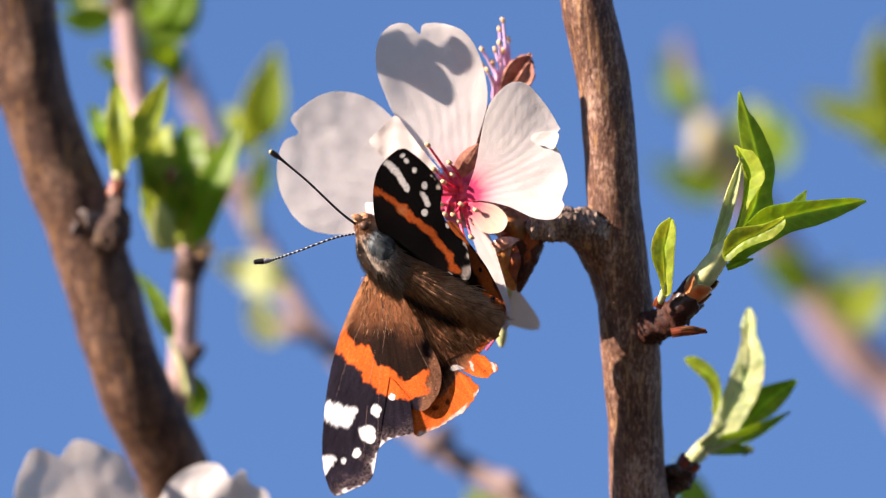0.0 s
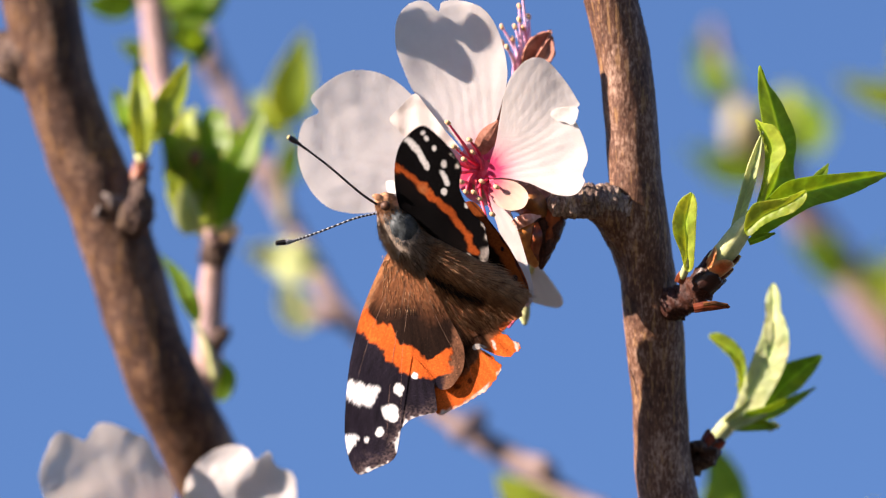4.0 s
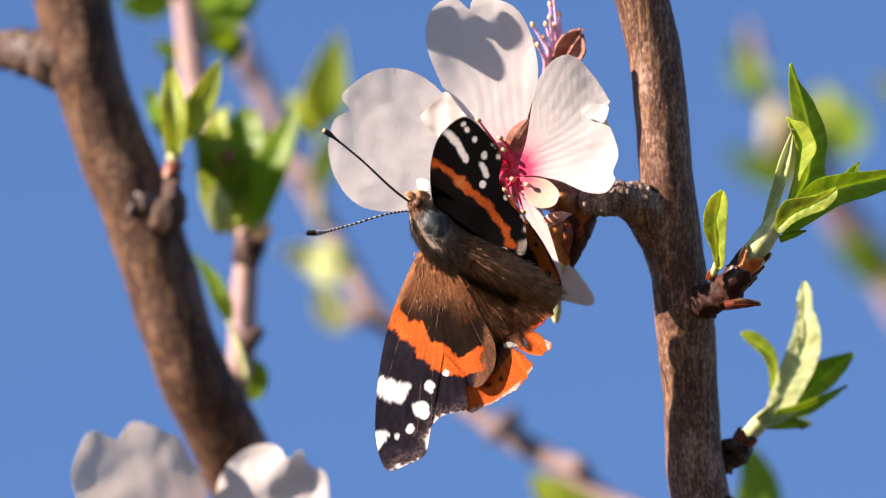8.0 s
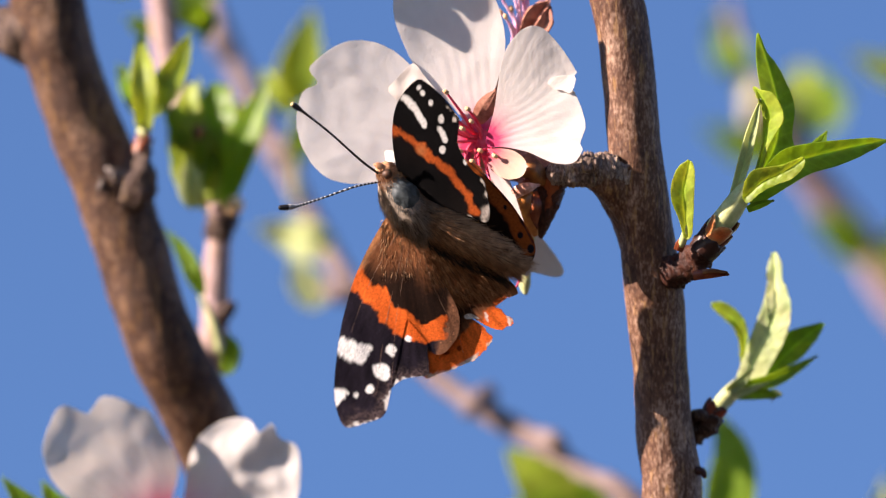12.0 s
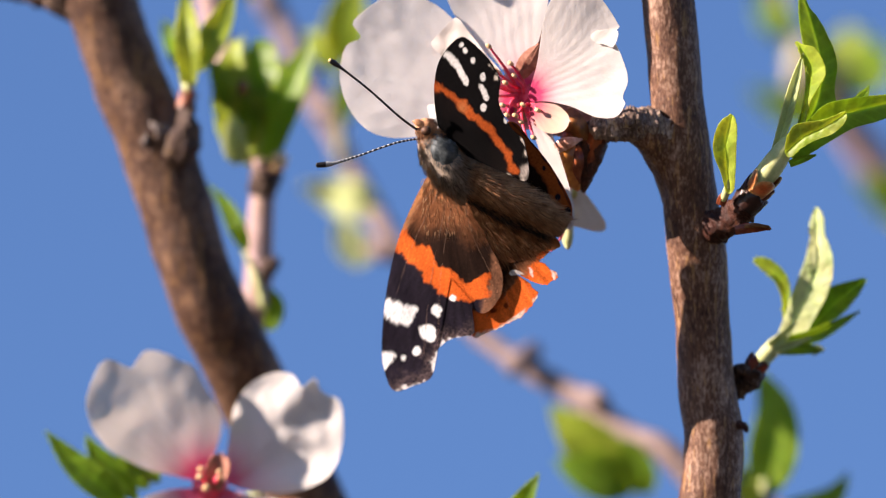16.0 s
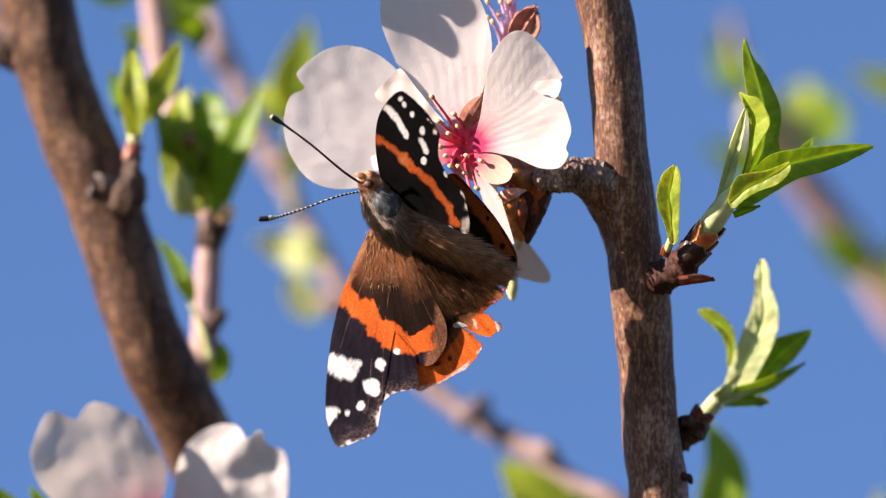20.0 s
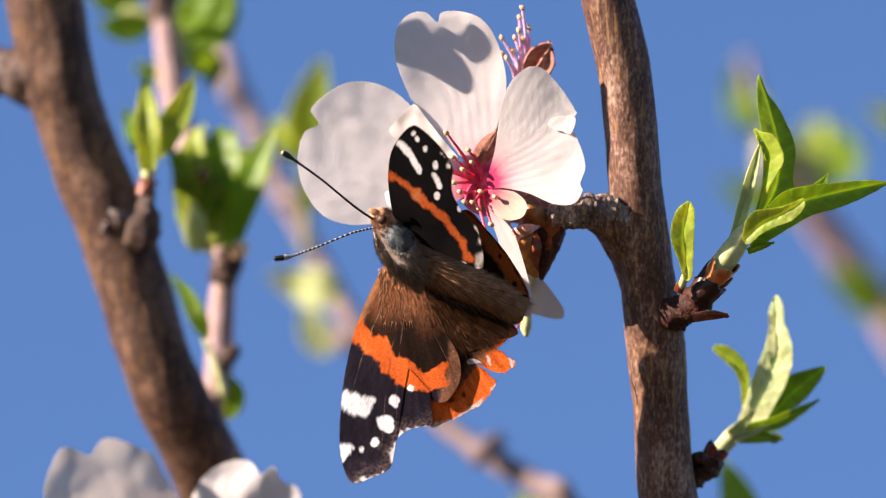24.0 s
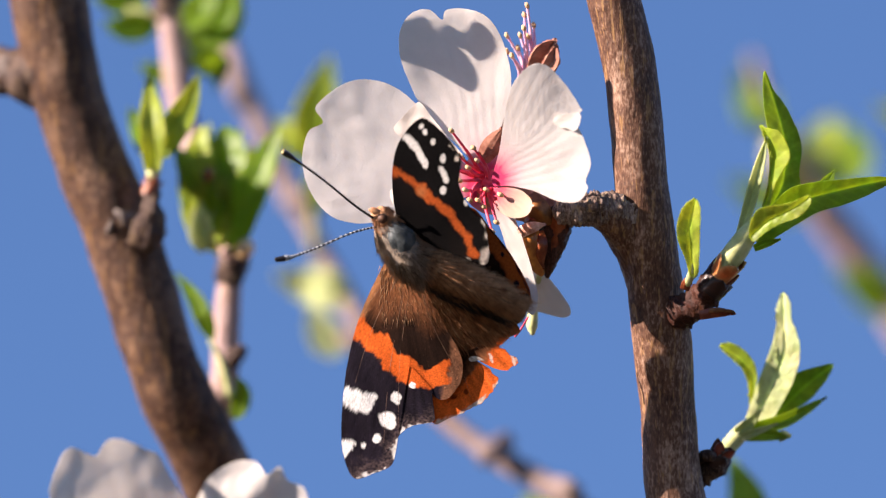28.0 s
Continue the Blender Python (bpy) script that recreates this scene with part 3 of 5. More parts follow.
left = thing("almond_branch", 200, 600, 43, "thick brown almond branch in soft focus with a scarred spur", "branch", "branches of the tree")
part("limb", tube([(-40, -400, 43, 70), (2, -150, 43, 71), (30, 0, 43, 70), (53, 140, 43, 69), (72, 205, 43, 67), (104, 300, 43, 67), (144, 400, 43, 69), (180, 510, 43, 67), (212, 620, 43, 65), (252, 720, 44, 67),
                   (300, 820, 48, 68), (352, 940, 54, 68), (420, 1080, 58, 70), (560, 1500, 60, 80), (820, 3000, 64, 110), (1000, 4700, 80, 150)], 44, 300, 0.02, 700, 0.06, 12), BARK_SHADED, left)
part("scar", tube([(112, 384, 41, 18), (138, 390, 40.2, 30), (166, 402, 39.8, 27), (184, 420, 39.6, 14)], 18, 30, 0.5, 1500, 0.3, 6), SCAR, left, "pale weathered scar")
part("spur", tube([(168, 424, 41, 18), (196, 422, 37.5, 27), (204, 392, 36.4, 23), (205, 362, 36.8, 15), (208, 335, 38, 12)], 26, 60, 0.32, 2000, 0.35, 3), BARK_OLD, left, "wrinkled dark spur")
part("scar", tube([(-86, 108, 46.4, 18), (-52, 120, 44.6, 26), (-18, 134, 43, 22), (4, 140, 42.4, 10)], 18, 30, 0.35, 1500, 0.3, 9), SCAR, left, "pale weathered scar")
part("spur", tube([(70, 165, 43, 50), (15, 140, 43.5, 54), (-50, 122, 46, 42), (-120, 112, 49, 34), (-320, 60, 58, 36)], 24, 70, 0.14, 1600, 0.2, 8), BARK_OLD, left, "side limb cut by a scar")
scale_ring(left, (200, 352, 37), (212, 316, 38), 14, 4, 0.4, 0.2, (0.34, 0.09, 0.025))
shoot(left, [(206, 330, 38, 11), (212, 300, 38, 13), (222, 265, 38.5, 9)],
      [([(210, 304, 37), (211, 240, 37), (208, 190, 38.5), (202, 134, 42)], 22, dict(fold=0.4, base=0.5)),
       ([(226, 280, 38), (252, 226, 38), (274, 185, 39), (293, 136, 40)], 24, dict(fold=0.4, base=0.3)),
       ([(225, 275, 41), (200, 254, 54), (176, 215, 60), (158, 185, 61)], 24, dict(fold=0.3))], "", bright=(0, 1))

# ---- further branches ----
shooty = thing("almond_branch", 325, 560, 48, "pale pinkish young almond twig with a tuft of leaves", "branch", "branches of the tree")
part("limb", tube([(560, 2000, 79, 40), (330, 1000, 71, 30), (300, 800, 65, 28), (316, 700, 59, 27), (322, 650, 58, 27), (325, 600, 58, 25), (328, 540, 58, 24), (334, 490, 58, 23), (340, 440, 58, 24)], 20, 90, 0.05, 900, 0.08, 6), BARK_YOUNG, shooty)
part("knot", tube([(330, 640, 56, 18), (348, 622, 55.5, 15), (358, 612, 55.5, 8)], 14, 14, 0.15, 1600), BARK_OLD, shooty)
part("spur", tube([(333, 500, 57.6, 25), (337, 470, 57.6, 29), (342, 440, 57.6, 30)], 20, 24, 0.18, 1800, 0.2), BARK_OLD, shooty)
part("bud", tube([(354, 448, 54, 14), (364, 438, 53.6, 18), (370, 428, 54, 11)], 12, 10, 0.1), plain_material("orange_bud", (0.7, 0.42, 0.2), (0.85, 0.60, 0.32), 900), shooty)
tuft = shoot(shooty, [(338, 445, 57, 20), (325, 410, 57, 22), (310, 370, 57, 14)],
      [([(345, 435, 57), (358, 370, 57), (388, 300, 58), (424, 222, 59)], 32, dict(turn=0.45, fold=0.2, shape=0.9, base=0.4)),
       ([(325, 440, 56), (292, 410, 55), (268, 370, 55), (262, 325, 56)], 22, dict(turn=0.45, fold=0.3, base=0.5)),
       ([(310, 400, 56), (285, 350, 56), (262, 300, 57), (240, 268, 59)], 20, dict(turn=0.45, fold=0.3, base=0.5)),
       ([(320, 400, 58), (330, 330, 59), (345, 280, 60), (352, 225, 62)], 24, dict(turn=0.45, fold=0.35, base=0.4)),
       ([(312, 400, 55), (302, 350, 54), (296, 300, 54), (304, 215, 55)], 20, dict(turn=0.45, fold=0.3, base=0.4)),
       ([(300, 440, 51), (288, 418, 50.5), (283, 390, 50.5), (286, 352, 51)], 22, dict(turn=0.45, fold=0.3, base=0.6)),
       ([(330, 430, 54), (318, 380, 53), (322, 330, 53), (312, 300, 54)], 20, dict(turn=0.45, fold=0.4, base=0.5)),
       ([(300, 400, 59), (270, 330, 60), (262, 280, 61), (275, 232, 62)], 20, dict(turn=0.45, fold=0.3, base=0.4)),
       ([(340, 420, 59), (350, 360, 60), (365, 300, 61), (372, 250, 62)], 16, dict(turn=0.45, fold=0.3, base=0.4)),
       ([(300, 430, 53), (292, 400, 52), (300, 370, 52), (310, 345, 53)], 12, dict(turn=0.45, fold=0.4, base=0.6))], "", pale=(5, 9), bright=(1, 2, 4, 6, 8, 9))
leaf_plate(tuft, LEAF_BRIGHT, [(292, 374), (264, 332), (253, 292), (266, 252), (290, 222), (301, 242), (299, 290), (304, 342)], [(298, 372), (280, 310), (280, 262), (290, 222)], (280, 300), 53.5, -0.45, -0.2, 0.2, 51, "bright yellow-green young leaf")
leaf_plate(tuft, LEAF, [(320, 322), (308, 276), (313, 238), (332, 222), (352, 236), (357, 270), (341, 314)], [(330, 320), (332, 270), (332, 222)], (332, 272), 54, -0.3, -0.2, 0.3, 52)
leaf_plate(tuft, LEAF_BRIGHT, [(324, 436), (288, 404), (274, 362), (290, 318), (312, 330), (326, 366), (336, 412)], [(326, 434), (302, 380), (292, 318)], (302, 378), 53, -0.5, -0.25, 0.2, 53, "bright yellow-green young leaf")
leaf_plate(tuft, LEAF, [(338, 440), (324, 400), (330, 350), (352, 312), (366, 330), (364, 378), (352, 424)], [(340, 438), (346, 378), (353, 312)], (346, 380), 53, -0.4, -0.2, 0.2, 54)
part("bud", tube([(300, 322, 49, 6), (303, 308, 48.6, 11), (306, 296, 49, 5)], 10, 8, 0.1), SCALE_BROWN, shooty, "brown bud tip")
r = random.Random(8)
small = []
for k in range(16):
    a, ln = r.uniform(-0.9, 0.9), r.uniform(60, 110)
    x, y, d = r.uniform(270, 345), r.uniform(330, 420), r.uniform(51, 61)
    small.append(([(x, y, d), (x + a * ln * 0.25, y - ln * 0.4, d - 0.5), (x + a * ln * 0.45, y - ln * 0.7, d), (x + a * ln * 0.55, y - ln, d + 1)], r.uniform(9, 17), dict(turn=0.45, fold=0.4, base=0.4)))
shoot(shooty, [(338, 445, 57, 12), (315, 415, 56, 10), (305, 385, 56, 7)], small, "", bright=(0, 1, 3, 4, 6, 8, 10, 13))
shoot(shooty, [(335, 700, 50, 8), (320, 640, 50, 6), (300, 600, 50, 4)],
      [([(305, 600, 50), (290, 560, 50), (270, 520, 51), (240, 480, 52)], 16, dict(fold=0.3)),
       ([(340, 740, 50), (352, 715, 50), (356, 690, 50), (345, 665, 50)], 16, dict(fold=0.3))], "")

diag = thing("almond_branch", 500, 500, 132, "blurred pinkish almond twig crossing far behind the flower", "branch", "branches of the tree")
part("limb", tube([(190, -260, 162, 20.4), (262, -30, 158, 21.7), (304, 80, 155, 21.7), (340, 170, 152, 21.7), (402, 310, 146, 21), (470, 440, 138, 20.4), (535, 560, 130, 20.4), (600, 635, 124, 19.7), (680, 722, 118, 19.7),
                   (770, 792, 112, 21), (860, 846, 106, 22.3), (960, 920, 100, 23.6), (1080, 1010, 94, 25.5), (1400, 1500, 90, 35.6), (1300, 4300, 100, 76.4)], 20, 200, 0.05, 500, 0.16, 1), BARK_FAR, diag)
part("knot", tube([(500, 575, 126, 13.3), (524, 586, 122, 19.2), (552, 592, 122, 11.8)], 14, 14, 0.1), BARK_FAR, diag, "pale knob")
part("knot", tube([(790, 770, 110, 20.7), (768, 790, 106, 22.2), (748, 806, 105, 10.4)], 14, 14, 0.1), BARK_FAR, diag, "pale knob")
part("knot", tube([(395, 330, 146, 13.3), (430, 325, 140, 19.2), (470, 332, 140, 16.3)], 14, 14, 0.1), BARK_FAR, diag, "pale knob")
part("knot", tube([(300, 60, 150, 17.8), (318, 130, 146, 23.7), (330, 160, 146, 17.8)], 14, 14, 0.1), BARK_FAR, diag, "pale knob")
part("knot", tube([(880, 850, 104, 19.2), (905, 858, 100, 20.7), (925, 870, 100, 11.8)], 14, 14, 0.1), BARK_FAR, diag, "pale knob")
shoot(diag, [(450, 420, 138, 10), (452, 330, 126, 9), (455, 280, 116, 7)],
      [([(458, 250, 114), (462, 205, 113), (474, 150, 113), (490, 82, 114)], 40, dict(fold=0.3)),
       ([(450, 270, 116), (432, 240, 116), (412, 212, 117), (395, 190, 118)], 22, dict(fold=0.3)),
       ([(462, 350, 118), (460, 320, 118), (466, 290, 118), (475, 262, 118)], 20, dict(fold=0.3))], "", bright=(0, 1))
shoot(diag, [(540, 560, 132, 8), (510, 520, 132, 8), (490, 510, 132, 6)],
      [([(512, 506, 132), (474, 492, 132), (430, 480, 134), (376, 464, 134)], 36, dict(turn=0.5, fold=0.2)),
       ([(505, 592, 128), (478, 580, 128), (458, 556, 128), (444, 520, 128)], 32, dict(fold=0.2))], "", pale=(0, 1))
shoot(diag, [(900, 960, 100, 10), (920, 930, 97, 9), (930, 910, 96, 6)],
      [([(960, 1010, 96), (915, 965, 96), (870, 918, 96), (822, 868, 97)], 48, dict(fold=0.2)),
       ([(970, 1020, 96), (930, 1000, 95), (880, 985, 95), (830, 965, 96)], 44, dict(fold=0.2)),
       ([(980, 1030, 96), (985, 1000, 95), (970, 960, 95), (945, 925, 95)], 28, dict(fold=0.2))], "", bright=(0,))

upper = thing("almond_branch", 235, 60, 85, "blurred pale pink almond twig with leaf tufts", "branch", "branches of the tree")
part("limb", tube([(170, -420, 82, 26), (215, -60, 84, 27), (228, 40, 84, 26), (234, 110, 84, 27), (246, 200, 82, 26), (285, 320, 72, 24), (322, 410, 60, 22), (338, 450, 54, 18)], 18, 90, 0.05, 700, 0.08, 3), BARK_YOUNG, upper)
part("spur", tube([(215, 20, 84, 27), (222, -20, 84, 30), (212, -60, 84, 30)], 16, 14, 0.15, 1300), BARK_OLD, upper)
shoot(upper, [(225, 40, 84, 8), (270, 50, 84, 9), (300, 60, 84, 7)],
      [([(270, 60, 82), (310, 40, 82), (330, 0, 82), (330, -50, 82)], 34, dict(turn=0.3, fold=0.2)),
       ([(260, 50, 82), (290, 90, 82), (310, 110, 84), (300, 150, 86)], 22, dict(turn=0.3, fold=0.2)),
       ([(250, 40, 82), (275, 10, 80), (285, -20, 80), (270, -60, 80)], 28, dict(turn=0.3, fold=0.2)),
       ([(255, 100, 86), (275, 95, 86), (290, 110, 86), (305, 130, 86)], 22, dict(turn=0.3, fold=0.2))], "")
shoot(upper, [(222, 30, 84, 8), (180, 10, 84, 8), (150, 5, 84, 6)],
      [([(200, 30, 84), (165, 35, 84), (135, 35, 84), (105, 25, 84)], 26, dict(turn=0.3, fold=0.2)),
       ([(180, 5, 84), (150, -10, 84), (120, -10, 84), (90, -20, 84)], 24, dict(turn=0.3, fold=0.2)),
       ([(230, 130, 88), (205, 120, 88), (185, 110, 88), (165, 100, 88)], 18, dict(turn=0.3, fold=0.2))], "")

right = thing("almond_branch", 1400, 450, 212, "far blurred pinkish almond twig with yellowish leaves", "branch", "branches of the tree")
part("limb", tube([(1200, 70, 206, 8), (1232, 190, 208, 16), (1285, 300, 210, 30), (1362, 408, 213, 36), (1440, 520, 215, 42), (1520, 630, 216, 46), (1640, 760, 216, 50), (1900, 1300, 210, 66), (1500, 4300, 140, 120)], 16, 90, 0.05, 500, 0.1, 2), BARK_YOUNG, right)
part("bud", tube([(1240, 290, 204, 20), (1254, 248, 202, 34), (1252, 212, 202, 20)], 14, 14, 0.1), PEACH, right, "pale peach opening bud")
part("bud", tube([(1290, 300, 204, 14), (1300, 280, 202, 24), (1306, 256, 202, 12)], 14, 14, 0.1), PEACH, right, "pale peach opening bud")
shoot(right, [(1285, 300, 210, 9), (1280, 270, 206, 9), (1270, 230, 202, 7)],
      [([(1372, 300, 200), (1376, 268, 200), (1370, 230, 200), (1352, 185, 200)], 30, dict(turn=0.5, fold=0.2)),
       ([(1290, 335, 206), (1250, 328, 206), (1205, 316, 206), (1150, 286, 206)], 36, dict(fold=0.2)),
       ([(1310, 300, 206), (1345, 284, 204), (1385, 252, 202), (1415, 225, 202)], 26, dict(fold=0.2)),
       ([(1226, 200, 206), (1208, 168, 206), (1192, 130, 208), (1178, 85, 208)], 34, dict(fold=0.2)),
       ([(1290, 290, 204), (1268, 262, 204), (1248, 232, 204), (1240, 200, 204)], 40, dict(turn=0.2, fold=0.2)),
       ([(1330, 260, 204), (1322, 230, 204), (1326, 205, 204), (1338, 178, 204)], 30, dict(turn=0.5, fold=0.2)),
       ([(1430, 530, 210), (1404, 492, 208), (1378, 470, 208), (1335, 450, 208)], 36, dict(fold=0.2)),
       ([(1500, 580, 210), (1520, 545, 208), (1545, 515, 208), (1590, 490, 208)], 42, dict(turn=0.3, fold=0.2)),
       ([(1480, 560, 212), (1470, 530, 212), (1480, 500, 212), (1500, 460, 212)], 20, dict(fold=0.2))], "", bright=(4, 5, 7))
edge = thing("almond_branch", 1600, 250, 180, "blurred almond twig with bright yellow-green leaves", "branch", "branches of the tree")
part("limb", tube([(1760, -300, 184, 20), (1690, 0, 182, 20), (1640, 180, 180, 20), (1625, 320, 180, 22), (1660, 600, 180, 26), (1760, 1200, 176, 34), (1500, 4300, 130, 100)], 14, 60, 0.05, 600, 0.1, 2), BARK_YOUNG, edge)
shoot(edge, [(1640, 200, 180, 8), (1600, 200, 179, 8), (1580, 200, 178, 6)],
      [([(1600, 205, 178), (1540, 208, 178), (1480, 194, 178), (1420, 168, 178)], 30, dict(turn=-0.4, fold=0.2)),
       ([(1600, 210, 178), (1575, 170, 178), (1560, 110, 178), (1566, 40, 178)], 40, dict(turn=-0.4, fold=0.2)),
       ([(1610, 225, 178), (1585, 250, 178), (1550, 240, 178), (1510, 200, 178)], 30, dict(turn=-0.4, fold=0.2))], "", bright=(0, 1, 2))
low = thing("almond_branch", 1260, 950, 50, "almond twig with broad green leaves below the branch", "branch", "branches of the tree")
part("limb", tube([(1210, 1040, 73, 12), (1225, 1100, 70, 14), (1250, 1300, 60, 20), (1200, 1900, 52, 30), (1050, 4300, 75, 90)], 12, 40, 0.08, 900), BARK_YOUNG, low)
shoot(low, [(1212, 1060, 72, 10), (1208, 1030, 74, 9), (1208, 1010, 74, 7)],
      [([(1205, 1040, 74), (1222, 970, 75), (1228, 890, 76), (1198, 810, 78)], 44, dict(fold=0.25)),
       ([(1205, 1050, 70), (1185, 1040, 70), (1178, 1015, 70), (1172, 985, 72)], 22, dict(fold=0.25)),
       ([(1240, 1060, 74), (1290, 1060, 76), (1330, 1040, 76), (1355, 1000, 76)], 24, dict(fold=0.25))], "", bright=(1,))
far = thing("almond_branch", 1480, 1060, 120, "far almond twig with pale leaf tips", "branch", "branches of the tree")
part("limb", tube([(1480, 1060, 120, 12), (1490, 1200, 120, 16), (1500, 1900, 120, 30), (1400, 4300, 120, 90)], 12, 40, 0.08, 900), BARK_YOUNG, far)
shoot(far, [(1480, 1075, 120, 10), (1478, 1050, 120, 9), (1478, 1030, 120, 7)],
      [([(1480, 1060, 120), (1475, 1020, 120), (1478, 980, 120), (1485, 925, 120)], 26, dict(fold=0.25)),
       ([(1480, 1070, 120), (1510, 1040, 120), (1530, 1000, 120), (1540, 950, 120)], 30, dict(fold=0.25))], "", pale=(0,))
tip = thing("almond_branch", 790, 1120, 25, "almond shoot with a fresh green leaf tip", "branch", "branches of the tree")
part("limb", tube([(770, 1140, 25, 10), (790, 1300, 25, 14), (900, 2000, 35, 24), (1000, 4300, 75, 80)], 12, 40, 0.08, 900), BARK_YOUNG, tip)
shoot(tip, [(772, 1150, 25, 9), (776, 1120, 25, 9), (782, 1100, 25, 7)],
      [([(778, 1120, 25), (786, 1080, 24), (800, 1050, 24), (826, 1008, 24)], 22, dict(fold=0.35)),
       ([(770, 1130, 26), (745, 1110, 26), (725, 1090, 26), (712, 1068, 26)], 18, dict(fold=0.3))], "")

# ---- trunk, below the view ----
trunk = thing("almond_tree", 1000, 4700, 80, "short grey-brown almond tree standing in the soil", "tree")
foot = BASE.inverted() @ Vector((0.12, 0.42, -0.1))


def trunk_mesh():
    top = at(1000, 4600, 80)
    verts, faces, sides, steps = [], [], 24, 24
    for i in range(steps):
        f = i / (steps - 1)
        c = top.lerp(foot, f)
        r = 0.022 + 0.05 * f + 0.06 * max(0, f - 0.85)
        for k in range(sides):
            a = 2 * math.pi * k / sides
            o = BASE.to_3x3().inverted() @ Vector((math.cos(a), math.sin(a), 0))
            verts.append(c + o * r * (1 + 0.12 * noise.noise((3 * math.cos(a), 3 * math.sin(a), f * 9))))
    for i in range(steps - 1):
        for k in range(sides):
            a, b = i * sides + k, i * sides + (k + 1) % sides
            faces.append((a, b, b + sides, a + sides))
    faces.append(tuple(range(sides)))
    return verts, faces


part("trunk", trunk_mesh(), BARK_OLD, trunk)


# ---- blossoms ----
def petal_paint(cx, cy, reach, strength=1.0):
    """White, flushed with pink near the flower's heart and along fine rays."""
    def paint(x, y):
        r = math.hypot(x - cx, y - cy)
        a = math.atan2(y - cy, x - cx)
        ray = clamp(noise.noise((a * 9, r * 0.008, 1)) * 0.5 + noise.noise((a * 26, r * 0.02, 4)) * 0.35 + 0.5)
        p = strength * clamp(math.exp(-(r / reach) ** 2) * 1.25 + 0.55 * math.exp(-(r / reach / 1.7) ** 2) * (0.35 + 0.65 * ray ** 2))
        p = clamp(p)
        s = 1 - 0.025 * ray * clamp(r / 150)
        return (s * (1 - 0.07 * p), s * (1 - 0.88 * p ** 1.25), s * (1 - 0.66 * p ** 1.25))
    return paint


def petal_depth(cx, cy, ux, uy, base, lift, bow, cup, ripple, seed, length=250.0, tilt=0.0, crimp=0.0):
    """Depth of a petal that leaves (cx, cy) along (ux, uy): base depth, lift towards the viewer at its end, bow along it,
    cup across it and ruffles towards its rim."""
    n = math.hypot(ux, uy)
    ux, uy = ux / n, uy / n

    def depth(x, y):
        s = ((x - cx) * ux + (y - cy) * uy) / length
        w = ((x - cx) * -uy + (y - cy) * ux) / length
        q = clamp(s)
        d = base - lift * s + bow * 4 * q * (1 - q) - cup * w * w * 4 * q - tilt * w
        d += ripple * q * (noise.noise((x * 0.012 + seed, y * 0.012, seed)) + 0.22 * noise.noise((x * 0.03, y * 0.03 + seed, seed)))
        d += 0.011 * math.sin(math.atan2(w, s + 0.25) * 64 + 6 * noise.noise((x * 0.01, y * 0.01, seed))) * clamp(s * 3)
        d += crimp * q * math.sin(math.atan2(w, s + 0.25) * 9 + seed + 2.5 * noise.noise((x * 0.008, y * 0.008, seed)))
        return d
    return depth


flower = thing("almond_blossom", 815, 350, 3, "open white almond blossom with a crimson heart", "flower", "blossoms")
HX, HY = 815, 348
PINK = petal_paint(HX, HY, 42, 1.1)
top_depth = petal_depth(HX, HY, -45, -290, 3.0, 1.0, 0.8, 2.0, 0.5, 4, 300, 5.5)
left_depth = petal_depth(HX, HY, -300, -60, 2.5, -2.4, 0.4, 0.8, 0.45, 9, 310)
plain_right = petal_depth(HX, HY, 180, -70, 1.4, 9.0, -0.4, 0.6, 0.5, 13, 190, 0.0, 0.06)


def right_depth(x, y):
    """The petal is creased from its foot to its notch: the upper half turns towards the viewer."""
    q = (-(x - 830) * 0.61 - (y - 350) * 0.79) / 14
    lean = 0.5 * (q + math.sqrt(q * q + 0.5))
    return plain_right(x, y) - 0.20 * lean + 0.006 * math.sin(x * 0.55 + 2 * noise.noise((x * 0.02, y * 0.05, 3))) * clamp(q / 2) * clamp((300 - y) / 40)


part("petal", plate([(804, 335), (775, 292), (735, 252), (700, 207), (680, 165), (666, 120), (668, 76), (690, 46), (720, 42), (742, 60), (750, 43), (790, 43), (825, 60), (848, 98), (861, 150), (861, 190),
                     (850, 230), (835, 280), (822, 325)], (770, 175),
                    top_depth, 40, 160, PINK, wobble=0.006, seed=2), PETAL, flower)
part("petal", plate([(800, 350), (770, 305), (735, 262), (700, 214), (655, 176), (605, 162), (560, 172), (516, 208), (528, 236), (502, 252), (490, 300), (500, 350), (530, 394), (575, 414), (640, 412), (720, 395), (780, 372)], (630, 300),
                    left_depth, 34, 150, PINK, wobble=0.006, seed=5), PETAL, flower)
part("petal", plate([(826, 350), (842, 290), (862, 195), (895, 152), (930, 148), (965, 185), (988, 222), (990, 230), (973, 246), (971, 254), (984, 259), (1000, 298), (1004, 325), (995, 352), (998, 366), (980, 388), (945, 386), (900, 366), (858, 356)], (915, 292),
                    right_depth, 60, 200, PINK, wobble=0.006, seed=7), PETAL, flower)
part("petal", plate([(816, 362), (844, 372), (868, 420), (885, 471), (899, 522), (905, 557), (895, 584), (876, 562), (858, 500), (844, 445), (826, 395)], (860, 470),
                    petal_depth(HX, HY, 50, 140, 3.0, 2.4, 0.0, 1.0, 0.6, 17, 150, -2.0), 22, 90, PINK), PETAL, flower)
